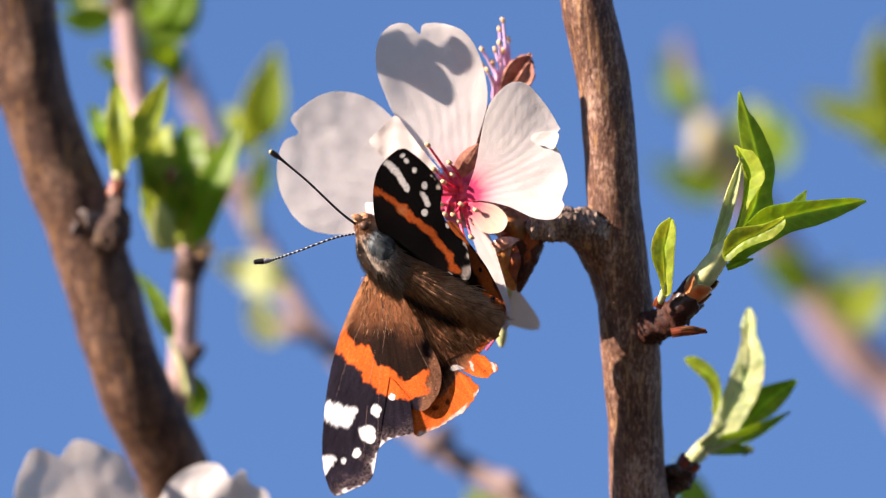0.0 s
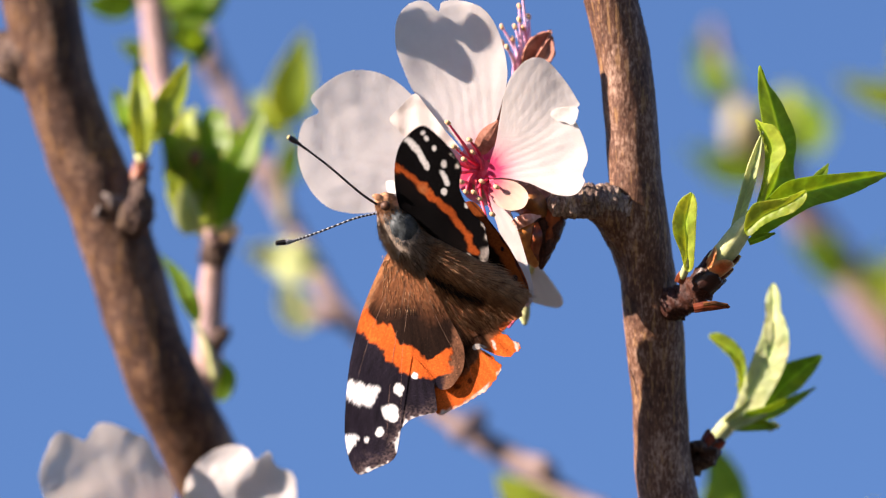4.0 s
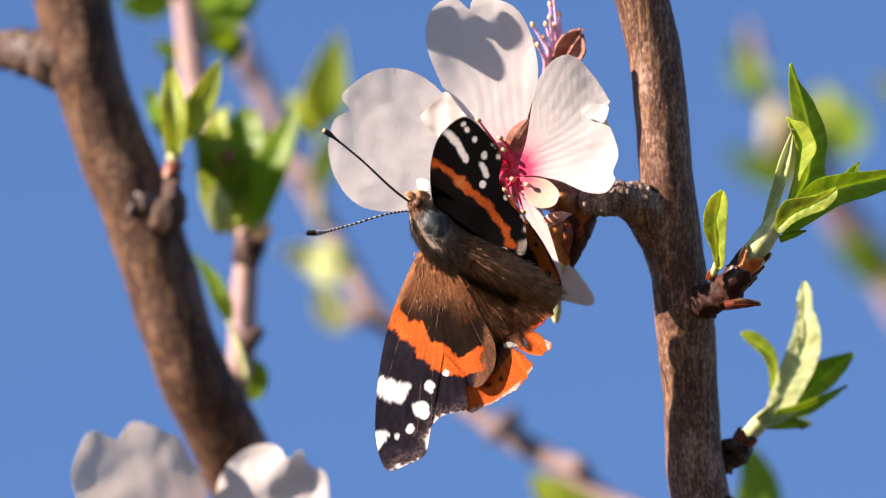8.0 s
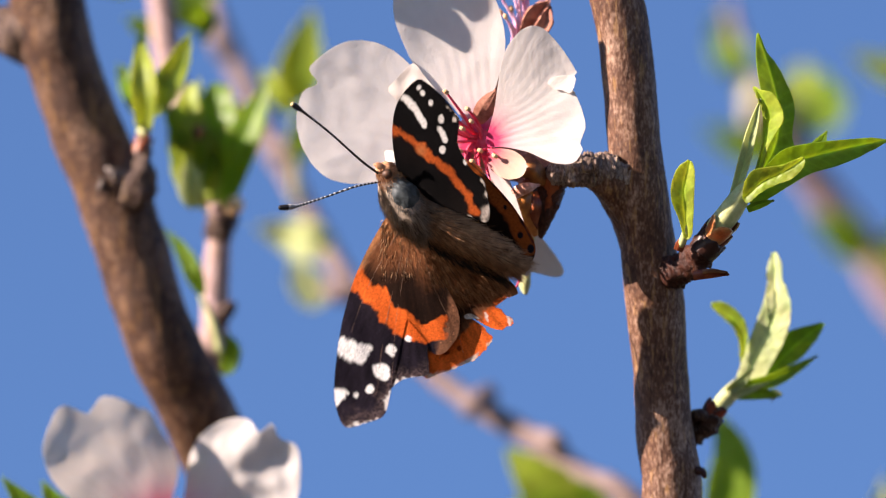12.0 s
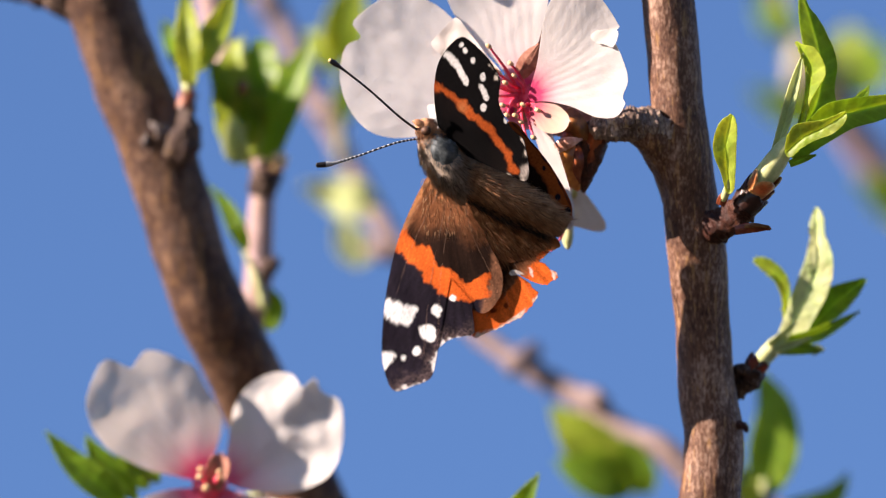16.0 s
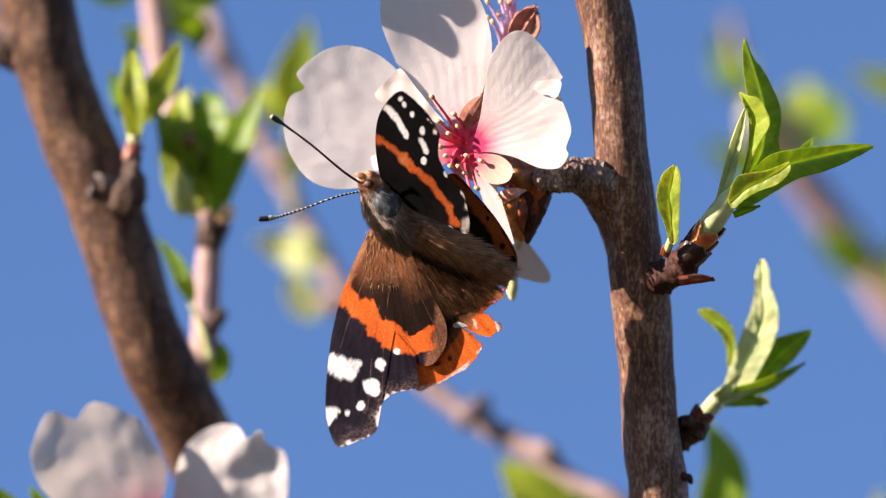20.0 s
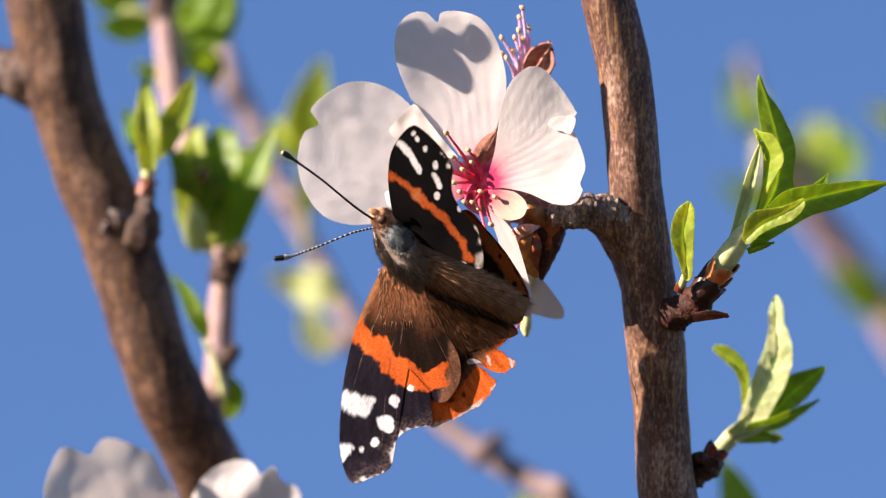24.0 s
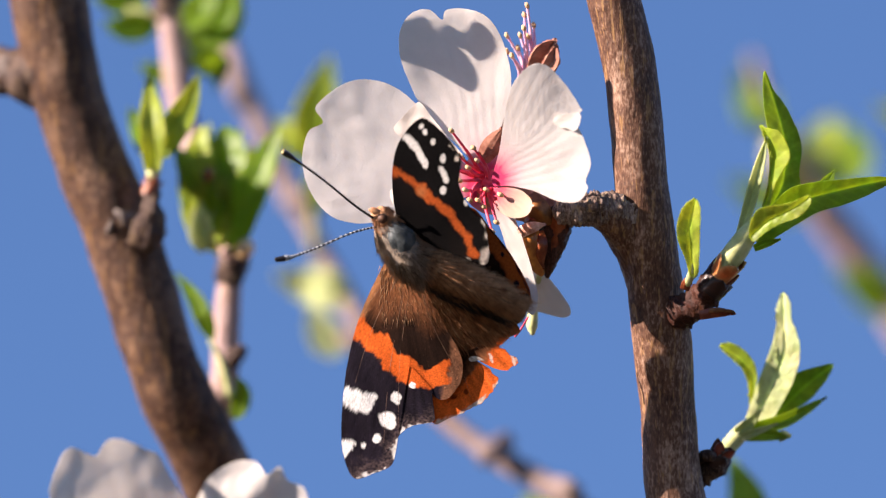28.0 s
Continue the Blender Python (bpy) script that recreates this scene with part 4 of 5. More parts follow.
part("petal", plate([(830, 362), (872, 362), (897, 384), (890, 408), (862, 413), (836, 396)], (864, 386),
                    petal_depth(HX, HY, 70, 40, 0.4, 3.5, 0.0, 1.0, 0.6, 19, 90), 14, 60,
                    lambda x, y: tuple(np.array(PINK(x, y)) * (1.0, 0.90, 0.72))), PETAL, flower, "creamy inward-curled petal")
part("petal", plate([(868, 480), (900, 496), (930, 530), (955, 570), (945, 585), (905, 576), (880, 566), (862, 520)], (905, 540),
                    petal_depth(870, 440, 60, 120, 9.5, -1.0, 0.0, 0.8, 0.8, 23, 150), 16, 70, lambda x, y: (1.0, 0.94, 0.86)), PETAL, flower)
part("petal", plate([(654, 250), (668, 233), (685, 216), (702, 206), (724, 234), (750, 268), (780, 306), (762, 302), (735, 290), (706, 290), (682, 283), (668, 268)], (706, 254),
                    lambda x, y: 2.2 - 0.035 * (x - 662) + 0.02 * (y - 240) + 0.5 * noise.noise((x * 0.03, y * 0.03, 3)), 16, 90, lambda x, y: (1.0, 0.98, 0.97), wobble=0.012, seed=4), PETAL, flower, "folded-back petal edge")
part("petal", plate([(646, 362), (656, 358), (668, 364), (666, 378), (652, 384)], (657, 371), lambda x, y: 0.6 - 0.04 * (x - 646), 8, 36, lambda x, y: (1, 1, 1)), PETAL, flower, "small folded petal edge")
part("petal", plate([(940, 246), (946, 237), (964, 233), (986, 234), (988, 246), (979, 264), (964, 259), (950, 256)], (962, 246),
                    lambda x, y: right_depth(x, y) - 0.35 + 0.15 * (246 - y) / 14, 10, 50, PINK, wobble=0.01, seed=3), PETAL, flower, "rolled petal edge")
part("sepal", blade([(810, 310, 0.6), (827, 284, -0.9), (847, 255, -2.0)], 17, fold=-0.3, rows=18, shape=0.8, base=0.6, thick=0.3), SEPAL, flower, "red-brown sepal")
part("sepal", blade([(838, 300, 4.6), (848, 245, 4.4), (866, 190, 4.4)], 14, fold=0.3, rows=14, base=0.6, thick=0.3), SEPAL, flower, "red-brown sepal")
part("calyx", tube([(820, 352, 4.4, 34), (850, 370, 6.5, 36), (890, 390, 7, 30), (930, 400, 5, 24)], 20, 20, 0.06, 1200), SEPAL, flower, "red-brown calyx cup")
# stamens of the heart
rng = random.Random(5)
ENDS = [(757, 257), (795, 288), (768, 300), (785, 322), (770, 345), (788, 380), (816, 362), (802, 381), (840, 395), (856, 400), (834, 420), (872, 392), (760, 325), (748, 310), (842, 372), (812, 392), (800, 310), (780, 362), (860, 382), (826, 436)]
for i, (x, y) in enumerate(ENDS):
    bx, by = HX + (x - HX) * 0.12 + rng.uniform(-8, 8), HY + (y - HY) * 0.12 + rng.uniform(-8, 8)
    d = 0.2 - 2.0 * rng.random()
    f = part("stamen", tube([(bx, by, 3.2, 3.6), ((bx + x) / 2 + rng.uniform(-6, 6), (by + y) / 2 + rng.uniform(-6, 6), 1.0 + d * 0.4, 3.0), (x, y, d, 2.0)], 7, 12), FILAMENT, flower)
    part("anther", tube([(x - 3.5, y - 2, d, 3.2), (x, y, d - 0.2, 4.4), (x + 3.5, y + 2, d, 3.2)], 8, 6, 0.15, 3000), ANTHER, f)
part("petal", plate([(772, 322), (798, 292), (832, 286), (858, 312), (862, 350), (848, 388), (820, 404), (788, 388), (770, 356)], (815, 346),
                    lambda x, y: 5.0 + 0.25 * noise.noise((x * 0.04, y * 0.04, 5)), 10, 50, PINK), PETAL, flower, "crimson-flushed petal base")
part("heart", tube([(HX, HY, 4.6, 20), (HX + 1, HY + 1, 3.4, 24), (HX + 1, HY + 1, 2.6, 14)], 18, 10, 0.2, 1500), FILAMENT, flower, "crimson flower cup")

# unseen leafy twig added between the sun and the upper petal, for its shadow
SHIFT = (SUN_SIDE * 30.0)
SX, SY, SD = SHIFT.x * 14, -SHIFT.z * 14, SHIFT.y
shade = shoot(left, [(15, -197, 43, 10), (150, -200, 20, 8), (260, -150, 2, 6), (680 + SX, 75 + SY, 3.5 + SD, 5)], [], "")
# leaf outlines are the wanted shadow's shape, moved towards the sun
for outline, centre in [([(640, 62), (672, 62), (712, 54), (726, 74), (752, 96), (782, 120), (800, 150), (803, 172), (792, 187), (760, 170), (722, 147), (676, 132), (645, 110)], (715, 108)),
                        ([(736, 82), (756, 70), (782, 84), (800, 64), (822, 76), (836, 102), (830, 122), (806, 132), (786, 114), (756, 104)], (796, 98))]:
    part("leaf", plate([(x + SX, y + SY) for x, y in outline], (centre[0] + SX, centre[1] + SY), lambda x, y: top_depth(x - SX, y - SY) + SD, 12, 80,
                       lambda x, y: (1 + 0.2 * noise.noise((x * 0.05, y * 0.05, 2)),) * 3, 0.12, 0.01, 3), LEAF, shade)

behind = thing("almond_blossom", 885, 175, 9, "almond blossom behind, seen by its pink stamens and brown sepal", "flower", "blossoms")
for i, (x, y) in enumerate([(890, 36), (884, 52), (884, 76), (853, 88), (876, 88), (890, 90), (862, 124), (853, 116), (900, 70), (872, 110)]):
    bx, by = 880 + rng.uniform(-10, 10), 178 + rng.uniform(-4, 6)
    d = 8.5 + rng.uniform(-2.5, 1)
    f = part("stamen", tube([(bx, by, 10, 3.4), (bx * 0.5 + x * 0.5 + 6, by * 0.5 + y * 0.5, 9, 3.0), (x, y, d, 2.0)], 7, 12), FILAMENT_PINK, behind)
    part("anther", tube([(x - 1.5, y - 4, d, 3.0), (x, y, d - 0.2, 4.4), (x + 1.5, y + 4, d, 3.0)], 8, 6, 0.15, 3000), ANTHER, f)
part("sepal", blade([(898, 165, 9), (915, 130, 8), (938, 98, 7.6)], 20, fold=0.6, rows=16, shape=1.0, base=0.7, thick=0.35), SEPAL, behind, "red-brown sepal")
part("sepal", blade([(905, 165, 8), (930, 140, 7), (940, 108, 7)], 12, fold=0.6, rows=16, shape=1.0, base=0.7, thick=0.35), SEPAL, behind, "red-brown sepal")
part("calyx", tube([(880, 182, 9, 20), (893, 210, 9, 20), (905, 280, 8, 14), (930, 380, 6, 13)], 16, 20, 0.05, 1200), SEPAL, behind)

buds = thing("bud_cluster", 905, 440, 3, "cluster of shiny red-brown almond bud scales on the spur", "bud")
part("core", tube([(962, 404, 4, 20), (942, 418, 4, 30), (930, 446, 4.2, 28), (924, 478, 4.4, 19), (920, 505, 4.6, 9), (919, 517, 4.6, 3)], 22, 40, 0.16, 1600, 0.2), BARK_BUD, buds, "dark red-brown bud core")
for line, wide, mat in [([(888, 374, 2), (902, 392, 0.2), (918, 412, 0.6), (930, 424, 2.0)], 20, SCALE_BROWN), ([(884, 424, 2), (894, 416, 1.0), (908, 414, 1.2), (922, 424, 2)], 9, SCALE_RED),
                        ([(935, 392, 3), (942, 410, 1.2), (936, 440, 1.8), (926, 480, 3)], 15, SCALE_RED), ([(905, 436, 1.6), (910, 458, 0.6), (908, 480, 1.2), (912, 500, 3)], 12, SCALE_RED)]:
    part("bud_scale", blade(line, wide, fold=-0.75, rows=18, shape=0.72, thick=0.25, base=0.75, cross=6, seed=wide), mat, buds)
part("bud", tube([(900, 436, 2.6, 14), (890, 452, 2.2, 20), (890, 474, 2.6, 19), (900, 495, 3.4, 14), (910, 512, 4, 5)], 18, 26, 0.06, 1600, 0.15), SCALE_ORANGE, buds, "glossy orange bud")
part("bud_scale", blade([(868, 446, 1.2), (882, 434, 0.2), (900, 428, 0.0), (918, 424, 1.0)], 11, fold=-0.5, rows=16, shape=0.8, thick=0.2, base=0.6), PINK_SCALE, buds, "pale pink bud scale")
part("stalk", tube([(904, 500, 9, 5), (896, 545, 11.4, 5), (889, 574, 11.2, 9), (887, 598, 10.8, 10), (888, 614, 10.6, 4)], 14, 24, 0.05), STEM, buds, "yellow-green bud")
part("style", tube([(860, 620, 4, 2), (872, 605, 4, 2), (884, 585, 4.6, 2)], 6, 8), FILAMENT, buds)

lower = thing("almond_blossom", 235, 1010, 28, "crumpled white almond blossom with a magenta heart", "flower", "blossoms")
LX, LY = 240, 1020
LPINK = petal_paint(LX, LY, 58, 0.9)
part("petal", plate([(225, 1005), (175, 1000), (120, 985), (55, 945), (25, 880), (42, 820), (62, 794), (95, 806), (108, 808), (130, 780), (160, 782), (190, 796), (215, 808), (235, 845), (262, 900), (250, 960)], (150, 890),
                    petal_depth(LX, LY, -100, -170, 34, 6.0, -0.6, 1.2, 1.2, 31, 220, -5.0, 0.35), 30, 130, LPINK, wobble=0.012, seed=11), PETAL, lower)
part("petal", plate([(258, 1005), (270, 960), (285, 880), (310, 845), (345, 824), (385, 822), (408, 846), (430, 832), (445, 858), (475, 876), (478, 940), (455, 1000), (400, 1030), (320, 1030)], (370, 930),
                    petal_depth(LX, LY, 150, -120, 34, 5.0, 0.4, 1.0, 2.1, 37, 220, 0.5, 0.85), 30, 130, LPINK, wobble=0.016, seed=13), PETAL, lower)
part("petal", plate([(215, 1025), (150, 1030), (100, 1060), (95, 1130), (160, 1160), (230, 1120), (245, 1060)], (165, 1090),
                    petal_depth(LX, LY, -80, 100, 30, 6.0, 0, 1.0, 1.5, 41, 160), 18, 80, LPINK), PETAL, lower)
part("petal", plate([(255, 1030), (320, 1040), (400, 1060), (430, 1130), (360, 1180), (280, 1140)], (335, 1100),
                    petal_depth(LX, LY, 110, 100, 30, 6.0, 0, 1.0, 1.5, 43, 160), 18, 80, LPINK), PETAL, lower)
part("sepal", blade([(245, 1025, 27), (258, 985, 26), (262, 962, 26)], 20, fold=0.4, rows=14, base=0.8, shape=0.9), SEPAL, lower, "brown sepal")
part("sepal", blade([(290, 940, 33), (298, 900, 33), (296, 870, 33)], 12, fold=0.3, rows=12, base=0.7), LEAF, lower, "yellow-green sepal")
part("heart", tube([(LX, LY, 31, 30), (LX, LY, 29.5, 30), (LX, LY, 28.5, 16)], 16, 10, 0.2, 1500), FILAMENT, lower, "magenta flower cup")
part("calyx", tube([(LX, LY, 31, 26), (LX + 40, LY + 60, 35, 20), (LX + 120, LY + 40, 37, 16), (400, 1060, 38, 16)], 14, 16), SEPAL, lower)
for i in range(6):
    x, y = LX + rng.uniform(-45, 40), LY - rng.uniform(-20, 30)
    d = 24 + rng.uniform(-2, 2)
    f = part("stamen", tube([(LX + rng.uniform(-8, 8), LY, 29, 3.4), ((LX + x) / 2, (LY + y) / 2, 26, 3), (x, y, d, 2)], 6, 9), FILAMENT, lower)
    part("anther", tube([(x - 4, y, d, 4), (x, y, d - .2, 5.5), (x + 4, y, d, 4)], 8, 6, 0.15, 3000), ANTHER, f)
tuft = thing("leaf_tuft", 90, 1010, 34, "tuft of small green leaves beside the crumpled blossom", "leaves")
stem = part("stalk", tube([(330, 1040, 38, 14), (200, 1060, 36, 11), (110, 1050, 34, 8)], 10, 14, 0.05), STEM, tuft)
for mid, wide in [([(90, 1050, 33), (40, 1010, 32), (-5, 970, 32), (-50, 918, 32)], 26), ([(110, 1040, 34), (70, 990, 34), (40, 960, 34), (20, 925, 34)], 20), ([(130, 1020, 36), (110, 1000, 36), (90, 980, 36), (75, 955, 36)], 16),
                  ([(150, 1010, 35), (130, 990, 35), (110, 985, 35), (75, 985, 35)], 16)]:
    part("leaf", blade(mid, wide, fold=0.35), LEAF, tuft)


# ---- butterfly ----
def blend(a, b, f):
    f = clamp(f)
    return tuple(p + (q - p) * f for p, q in zip(a, b))


def spots_at(x, y, spots):
    best = 0.0
    for sx, sy, rx, ry in spots:
        e = math.hypot((x - sx) / rx, (y - sy) / ry)
        best = max(best, clamp((1.12 - e) / 0.2))
    return best


GOLD, BROWN, DARK, BLACK = (0.55, 0.24, 0.10), (0.36, 0.135, 0.055), (0.011, 0.005, 0.0032), (0.013, 0.0095, 0.016)
ORANGE, WHITE = (0.70, 0.125, 0.018), (0.92, 0.90, 0.88)
ROOT = (690, 455)
HINGE_D = -2.5
fly = thing("butterfly", *ROOT, HINGE_D, "worn red admiral butterfly with open wings drinking at the blossom", "butterfly")

band_l = along([(598, 604), (616, 614), (642, 638), (666, 668), (698, 688), (740, 684), (776, 672)])
rim_l = along([(730, 768), (690, 779), (669, 799), (663, 825), (656, 850), (625, 866), (592, 877)])


lead_l = along([(655, 484), (640, 500), (618, 550), (600, 592)])


def fore_left(x, y):
    jag = 9 * noise.noise((x * 0.045, y * 0.045, 2)) + 5 * noise.noise((x * 0.14, y * 0.14, 5))
    dist, side = band_l(x, y)
    s = clamp((y - 478 - 0.20 * (x - 660)) / 120)
    c = blend(blend(GOLD, BROWN, s * 2.2), (0.07, 0.027, 0.012), s)
    if side > 0:      # towards the tip
        c = blend(c, BLACK, (dist - 12) / 10)
        c = blend(c, (0.20, 0.09, 0.05), min(1.0, (x - 738 + jag) / 10) if x > 730 else 0)
    else:             # dark cloud inside the band, between the veins
        reach = 46 + 48 * clamp((x - 640) / 60)
        c = blend(c, DARK, 0.94 * clamp((reach + 1.5 * jag - dist) / 26))
    c = blend(c, GOLD, 0.8 * clamp((13 + 0.5 * jag - lead_l(x, y)[0]) / 9))
    inner = (761 + jag - x) / 7
    c = blend(c, (0.17, 0.075, 0.04), clamp(-inner + 0.6) * clamp((y - 600) / 25))
    scallop = 5 * math.sin(math.atan2(y - 470, x - 690) * 21) if side < 0 else 0
    c = blend(c, ORANGE, min((21 + 1.0 * jag + scallop - dist) / 4, inner))
    w = spots_at(x + jag * 0.5, y + jag * 0.5, [(581, 728, 10, 17), (596, 735, 14, 20), (613, 738, 15, 17), (625, 727, 7, 7), (666, 727, 8, 10), (651, 768, 14, 15), (632, 803, 8, 9), (609, 817, 5, 5), (586, 812, 7, 5), (580, 818, 9, 8), (576, 830, 5, 8), (693, 702, 6, 6)])
    c = blend(c, WHITE, w)
    near = rim_l(x, y)[0]
    c = blend(c, (0.16, 0.11, 0.10), 0.7 * clamp((26 + 2 * jag - near) / 22) * clamp(0.6 + 2 * noise.noise((x * 0.25, y * 0.25, 14))))
    c = blend(c, (0.75, 0.71, 0.67), (3.6 + jag * 1.3 - near) / 3)
    g = 1 + 0.5 * noise.noise((x * 0.4, y * 0.4, 8)) + (0.6 if c[0] < 0.5 else 0.2) * noise.noise((math.atan2(y - 470, x - 690) * 34, math.hypot(x - 690, y - 470) * 0.03, 9))
    g += 1.6 * clamp(noise.noise((x * 0.33, y * 0.33, 31)) - 0.42) / 0.3 * (c[0] < 0.3)
    return tuple(v * max(g, 0.2) for v in c)


edge_l = along([(735, 772), (775, 758), (815, 728), (848, 692), (880, 645)])


def hind_left(x, y):
    jag = 8 * noise.noise((x * 0.05, y * 0.05, 12)) + 4 * noise.noise((x * 0.15, y * 0.15, 5))
    dist, side = edge_l(x, y)
    c = blend(BROWN, (0.19, 0.075, 0.034), clamp((y - 560) / 120))
    c = blend(c, DARK, 0.95 * (1 - abs(dist - 68 + jag) / 26))
    c = blend(c, ORANGE, (46 + jag - dist) / 6)
    c = blend(c, DARK, spots_at(x, y, [(770, 722, 6, 5), (792, 712, 4, 5)]) * 0.75)
    c = blend(c, (0.72, 0.67, 0.62), spots_at(x + jag, y + jag * 0.4, [(806, 652, 12, 5), (834, 648, 4, 8), (872, 650, 4, 9)]) * 0.75)
    c = blend(c, (0.66, 0.55, 0.45), (3.5 + jag * 0.8 - dist) / 4)
    g = 1 + 0.45 * noise.noise((x * 0.4, y * 0.4, 8)) + 0.5 * noise.noise((math.atan2(y - 480, x - 700) * 30, math.hypot(x - 700, y - 480) * 0.02, 9))
    return tuple(v * max(g, 0.2) for v in c)


rim_r = along([(765, 308), (785, 350), (802, 390), (825, 435), (833, 480), (826, 496), (800, 486)])
band_r = along([(655, 332), (690, 352), (722, 378), (758, 408), (788, 442), (808, 480)])


bar_r = along([(683, 289), (694, 297), (706, 311), (714, 324), (720, 334)])
spot_r = along([(748, 343), (753, 352), (758, 363)])


def fore_right(x, y):
    jag = 4 * noise.noise((x * 0.07, y * 0.07, 22)) + 2 * noise.noise((x * 0.2, y * 0.2, 25))
    dist, side = band_r(x, y)
    # black, orange and white darker than the spread wing's: the raised wing's shade
    shaded_black = (0.0022, 0.0017, 0.0019)
    c = shaded_black if side < 0 else blend(shaded_black, (0.006, 0.0035, 0.003), 0.8 * clamp(noise.noise((x * 0.05, y * 0.02, 7)) * 1.6 - (dist - 40) / 60))
    wide = 8.5 + 4 * noise.noise((x * 0.03, y * 0.03, 41))
    c = blend(c, blend((0.34, 0.066, 0.012), (0.36, 0.13, 0.045), 1 - math.hypot((x - 712) / 14, (y - 374) / 14)), (wide + 1.2 * jag - dist) / 4)
    w = spots_at(x + jag * 0.4, y + jag * 0.4, [(713, 276, 5, 4), (719, 285, 4, 4), (733, 301, 4, 5), (751, 328, 5, 7), (752, 377, 6, 6), (792, 400, 3, 4)])
    w = max(w, clamp((6.5 + 0.8 * jag - bar_r(x, y)[0]) / 2), clamp((5.5 + 0.6 * jag - spot_r(x, y)[0]) / 2))
    c = blend(c, (0.62, 0.60, 0.58), w)
    c = blend(c, (0.5, 0.44, 0.38), (1.5 + 2.4 * jag - rim_r(x, y)[0]) / 3)
    c = blend(c, (0.42, 0.36, 0.32), 0.8 * clamp((9 + 1.5 * jag - math.hypot(x - 826, y - 484) * 0.6) / 8) * clamp((dist - wide) / 3))
    g = 1 + 0.35 * noise.noise((x * 0.4, y * 0.4, 8))
    return tuple(v * g for v in c)


edge_r = along([(796, 392), (830, 430), (866, 482), (893, 545)])


def hind_right(x, y):
    jag = 4 * noise.noise((x * 0.07, y * 0.07, 32))
    dist, side = edge_r(x, y)
    # near-black inside and dim orange edge carry this hindwing's shade in their colour
    c = blend((0.016, 0.008, 0.005), (0.09, 0.036, 0.016), (dist - 85) / 40)
    c = blend(c, (0.36, 0.082, 0.015), (27 + 2 * jag - dist) / 7)
    c = blend(c, BLACK, spots_at(x, y, [(872, 530, 5, 6), (850, 478, 3, 4), (888, 556, 6, 8)]))
    c = blend(c, BLACK, (3 + jag * 0.6 - dist) / 3)
    return tuple(v * (1 + 0.25 * noise.noise((x * 0.3, y * 0.3, 8))) for v in c)


hinge = at(*ROOT, HINGE_D)


def rise(x, y):
    """How far a place lies over the body's line towards the raised wings, in millimetres."""
    return ((x - 690) * 0.57 - (y - 440) * 0.82) / 14


def deep_fore_l(x, y):
    return -1.5 - 0.36 * (x - 690) / 14 + 0.8 * (y - 470) / 400 + 0.5 * noise.noise((x * 0.008, y * 0.008, 4)) + 0.06 * math.sin((x - 0.35 * y) * 0.12)


def deep_hind_l(x, y):
    return -1.25 - 0.36 * (x - 690) / 14 + 0.8 * (y - 470) / 400 + 0.5 * noise.noise((x * 0.008, y * 0.008, 4)) + 0.7 * clamp((x - 715) / 50) * clamp((y - 600) / 60)


def deep_fore_r(x, y):
    return -4.1 - 1.0 * rise(x, y) + 0.3 * noise.noise((x * 0.015, y * 0.015, 4))


def deep_hind_r(x, y):
    return -2.7 - 0.4 * rise(x, y) - 0.1 * (x - 690) / 14 + 0.3 * noise.noise((x * 0.015, y * 0.015, 9))


fore_l = part("forewing", plate([(668, 468), (648, 486), (622, 540), (600, 598), (584, 660), (575, 720), (570, 790), (575, 842), (592, 877), (625, 866), (655, 850), (664, 822), (668, 798), (690, 778), (728, 768),
                                 (731, 752), (728, 728), (726, 706), (732, 722), (744, 728), (758, 722), (771, 705), (779, 688), (781, 662), (774, 636), (756, 602), (738, 566), (718, 530), (702, 492)], (690, 665),
                                deep_fore_l,
                                80, 300, fore_left, 0.08, 0.004, 3), WING, fly, "dark forewing with an orange band and white spots", hinge)
hind_l = part("hindwing", plate([(715, 490), (760, 500), (830, 540), (882, 590), (866, 606), (854, 620), (848, 627), (858, 631), (866, 640), (880, 645), (878, 658), (868, 661), (862, 669), (842, 667), (831, 661), (821, 651), (812, 653), (813, 663), (832, 668), (838, 678), (849, 686), (842, 702), (834, 714), (818, 730), (798, 742), (775, 757), (738, 771), (728, 745), (725, 690), (715, 600)], (785, 640),
                                deep_hind_l,
                                70, 320, hind_left, 0.08, 0.042, 4), WING, fly, "brown hindwing with a tattered orange border", hinge)
fore_r = part("forewing", plate([(688, 432), (668, 404), (660, 350), (666, 308), (682, 283), (702, 267), (716, 264), (731, 273), (752, 291), (768, 309), (783, 334), (781, 352), (780, 372), (791, 396), (806, 416), (825, 435), (833, 480), (826, 496), (800, 486), (750, 464), (712, 446)], (745, 380),
                                deep_fore_r,
                                60, 240, fore_right, 0.08, 0.004, 6), WING, fly, "raised dark forewing with an orange band and white spots", hinge)
hind_r = part("hindwing", plate([(705, 455), (745, 420), (796, 392), (830, 430), (866, 482), (895, 545), (888, 580), (866, 600), (815, 575), (755, 525)], (825, 490),
                                deep_hind_r,
                                60, 220, hind_right, 0.08, 0.008, 8), WING, fly, "raised brown hindwing edged with orange", hinge)


def veins(wing, deep, pairs, bend):
    for a, b in pairs:
        m = ((a[0] + b[0]) / 2 + bend, (a[1] + b[1]) / 2)
        line = spline([a, m, b], 9)
        part("vein", tube([(x, y, deep(x, y) + 0.012, 0.42 - 0.02 * k) for k, (x, y) in enumerate(line)], 6, 26), VEIN_PALE, wing)


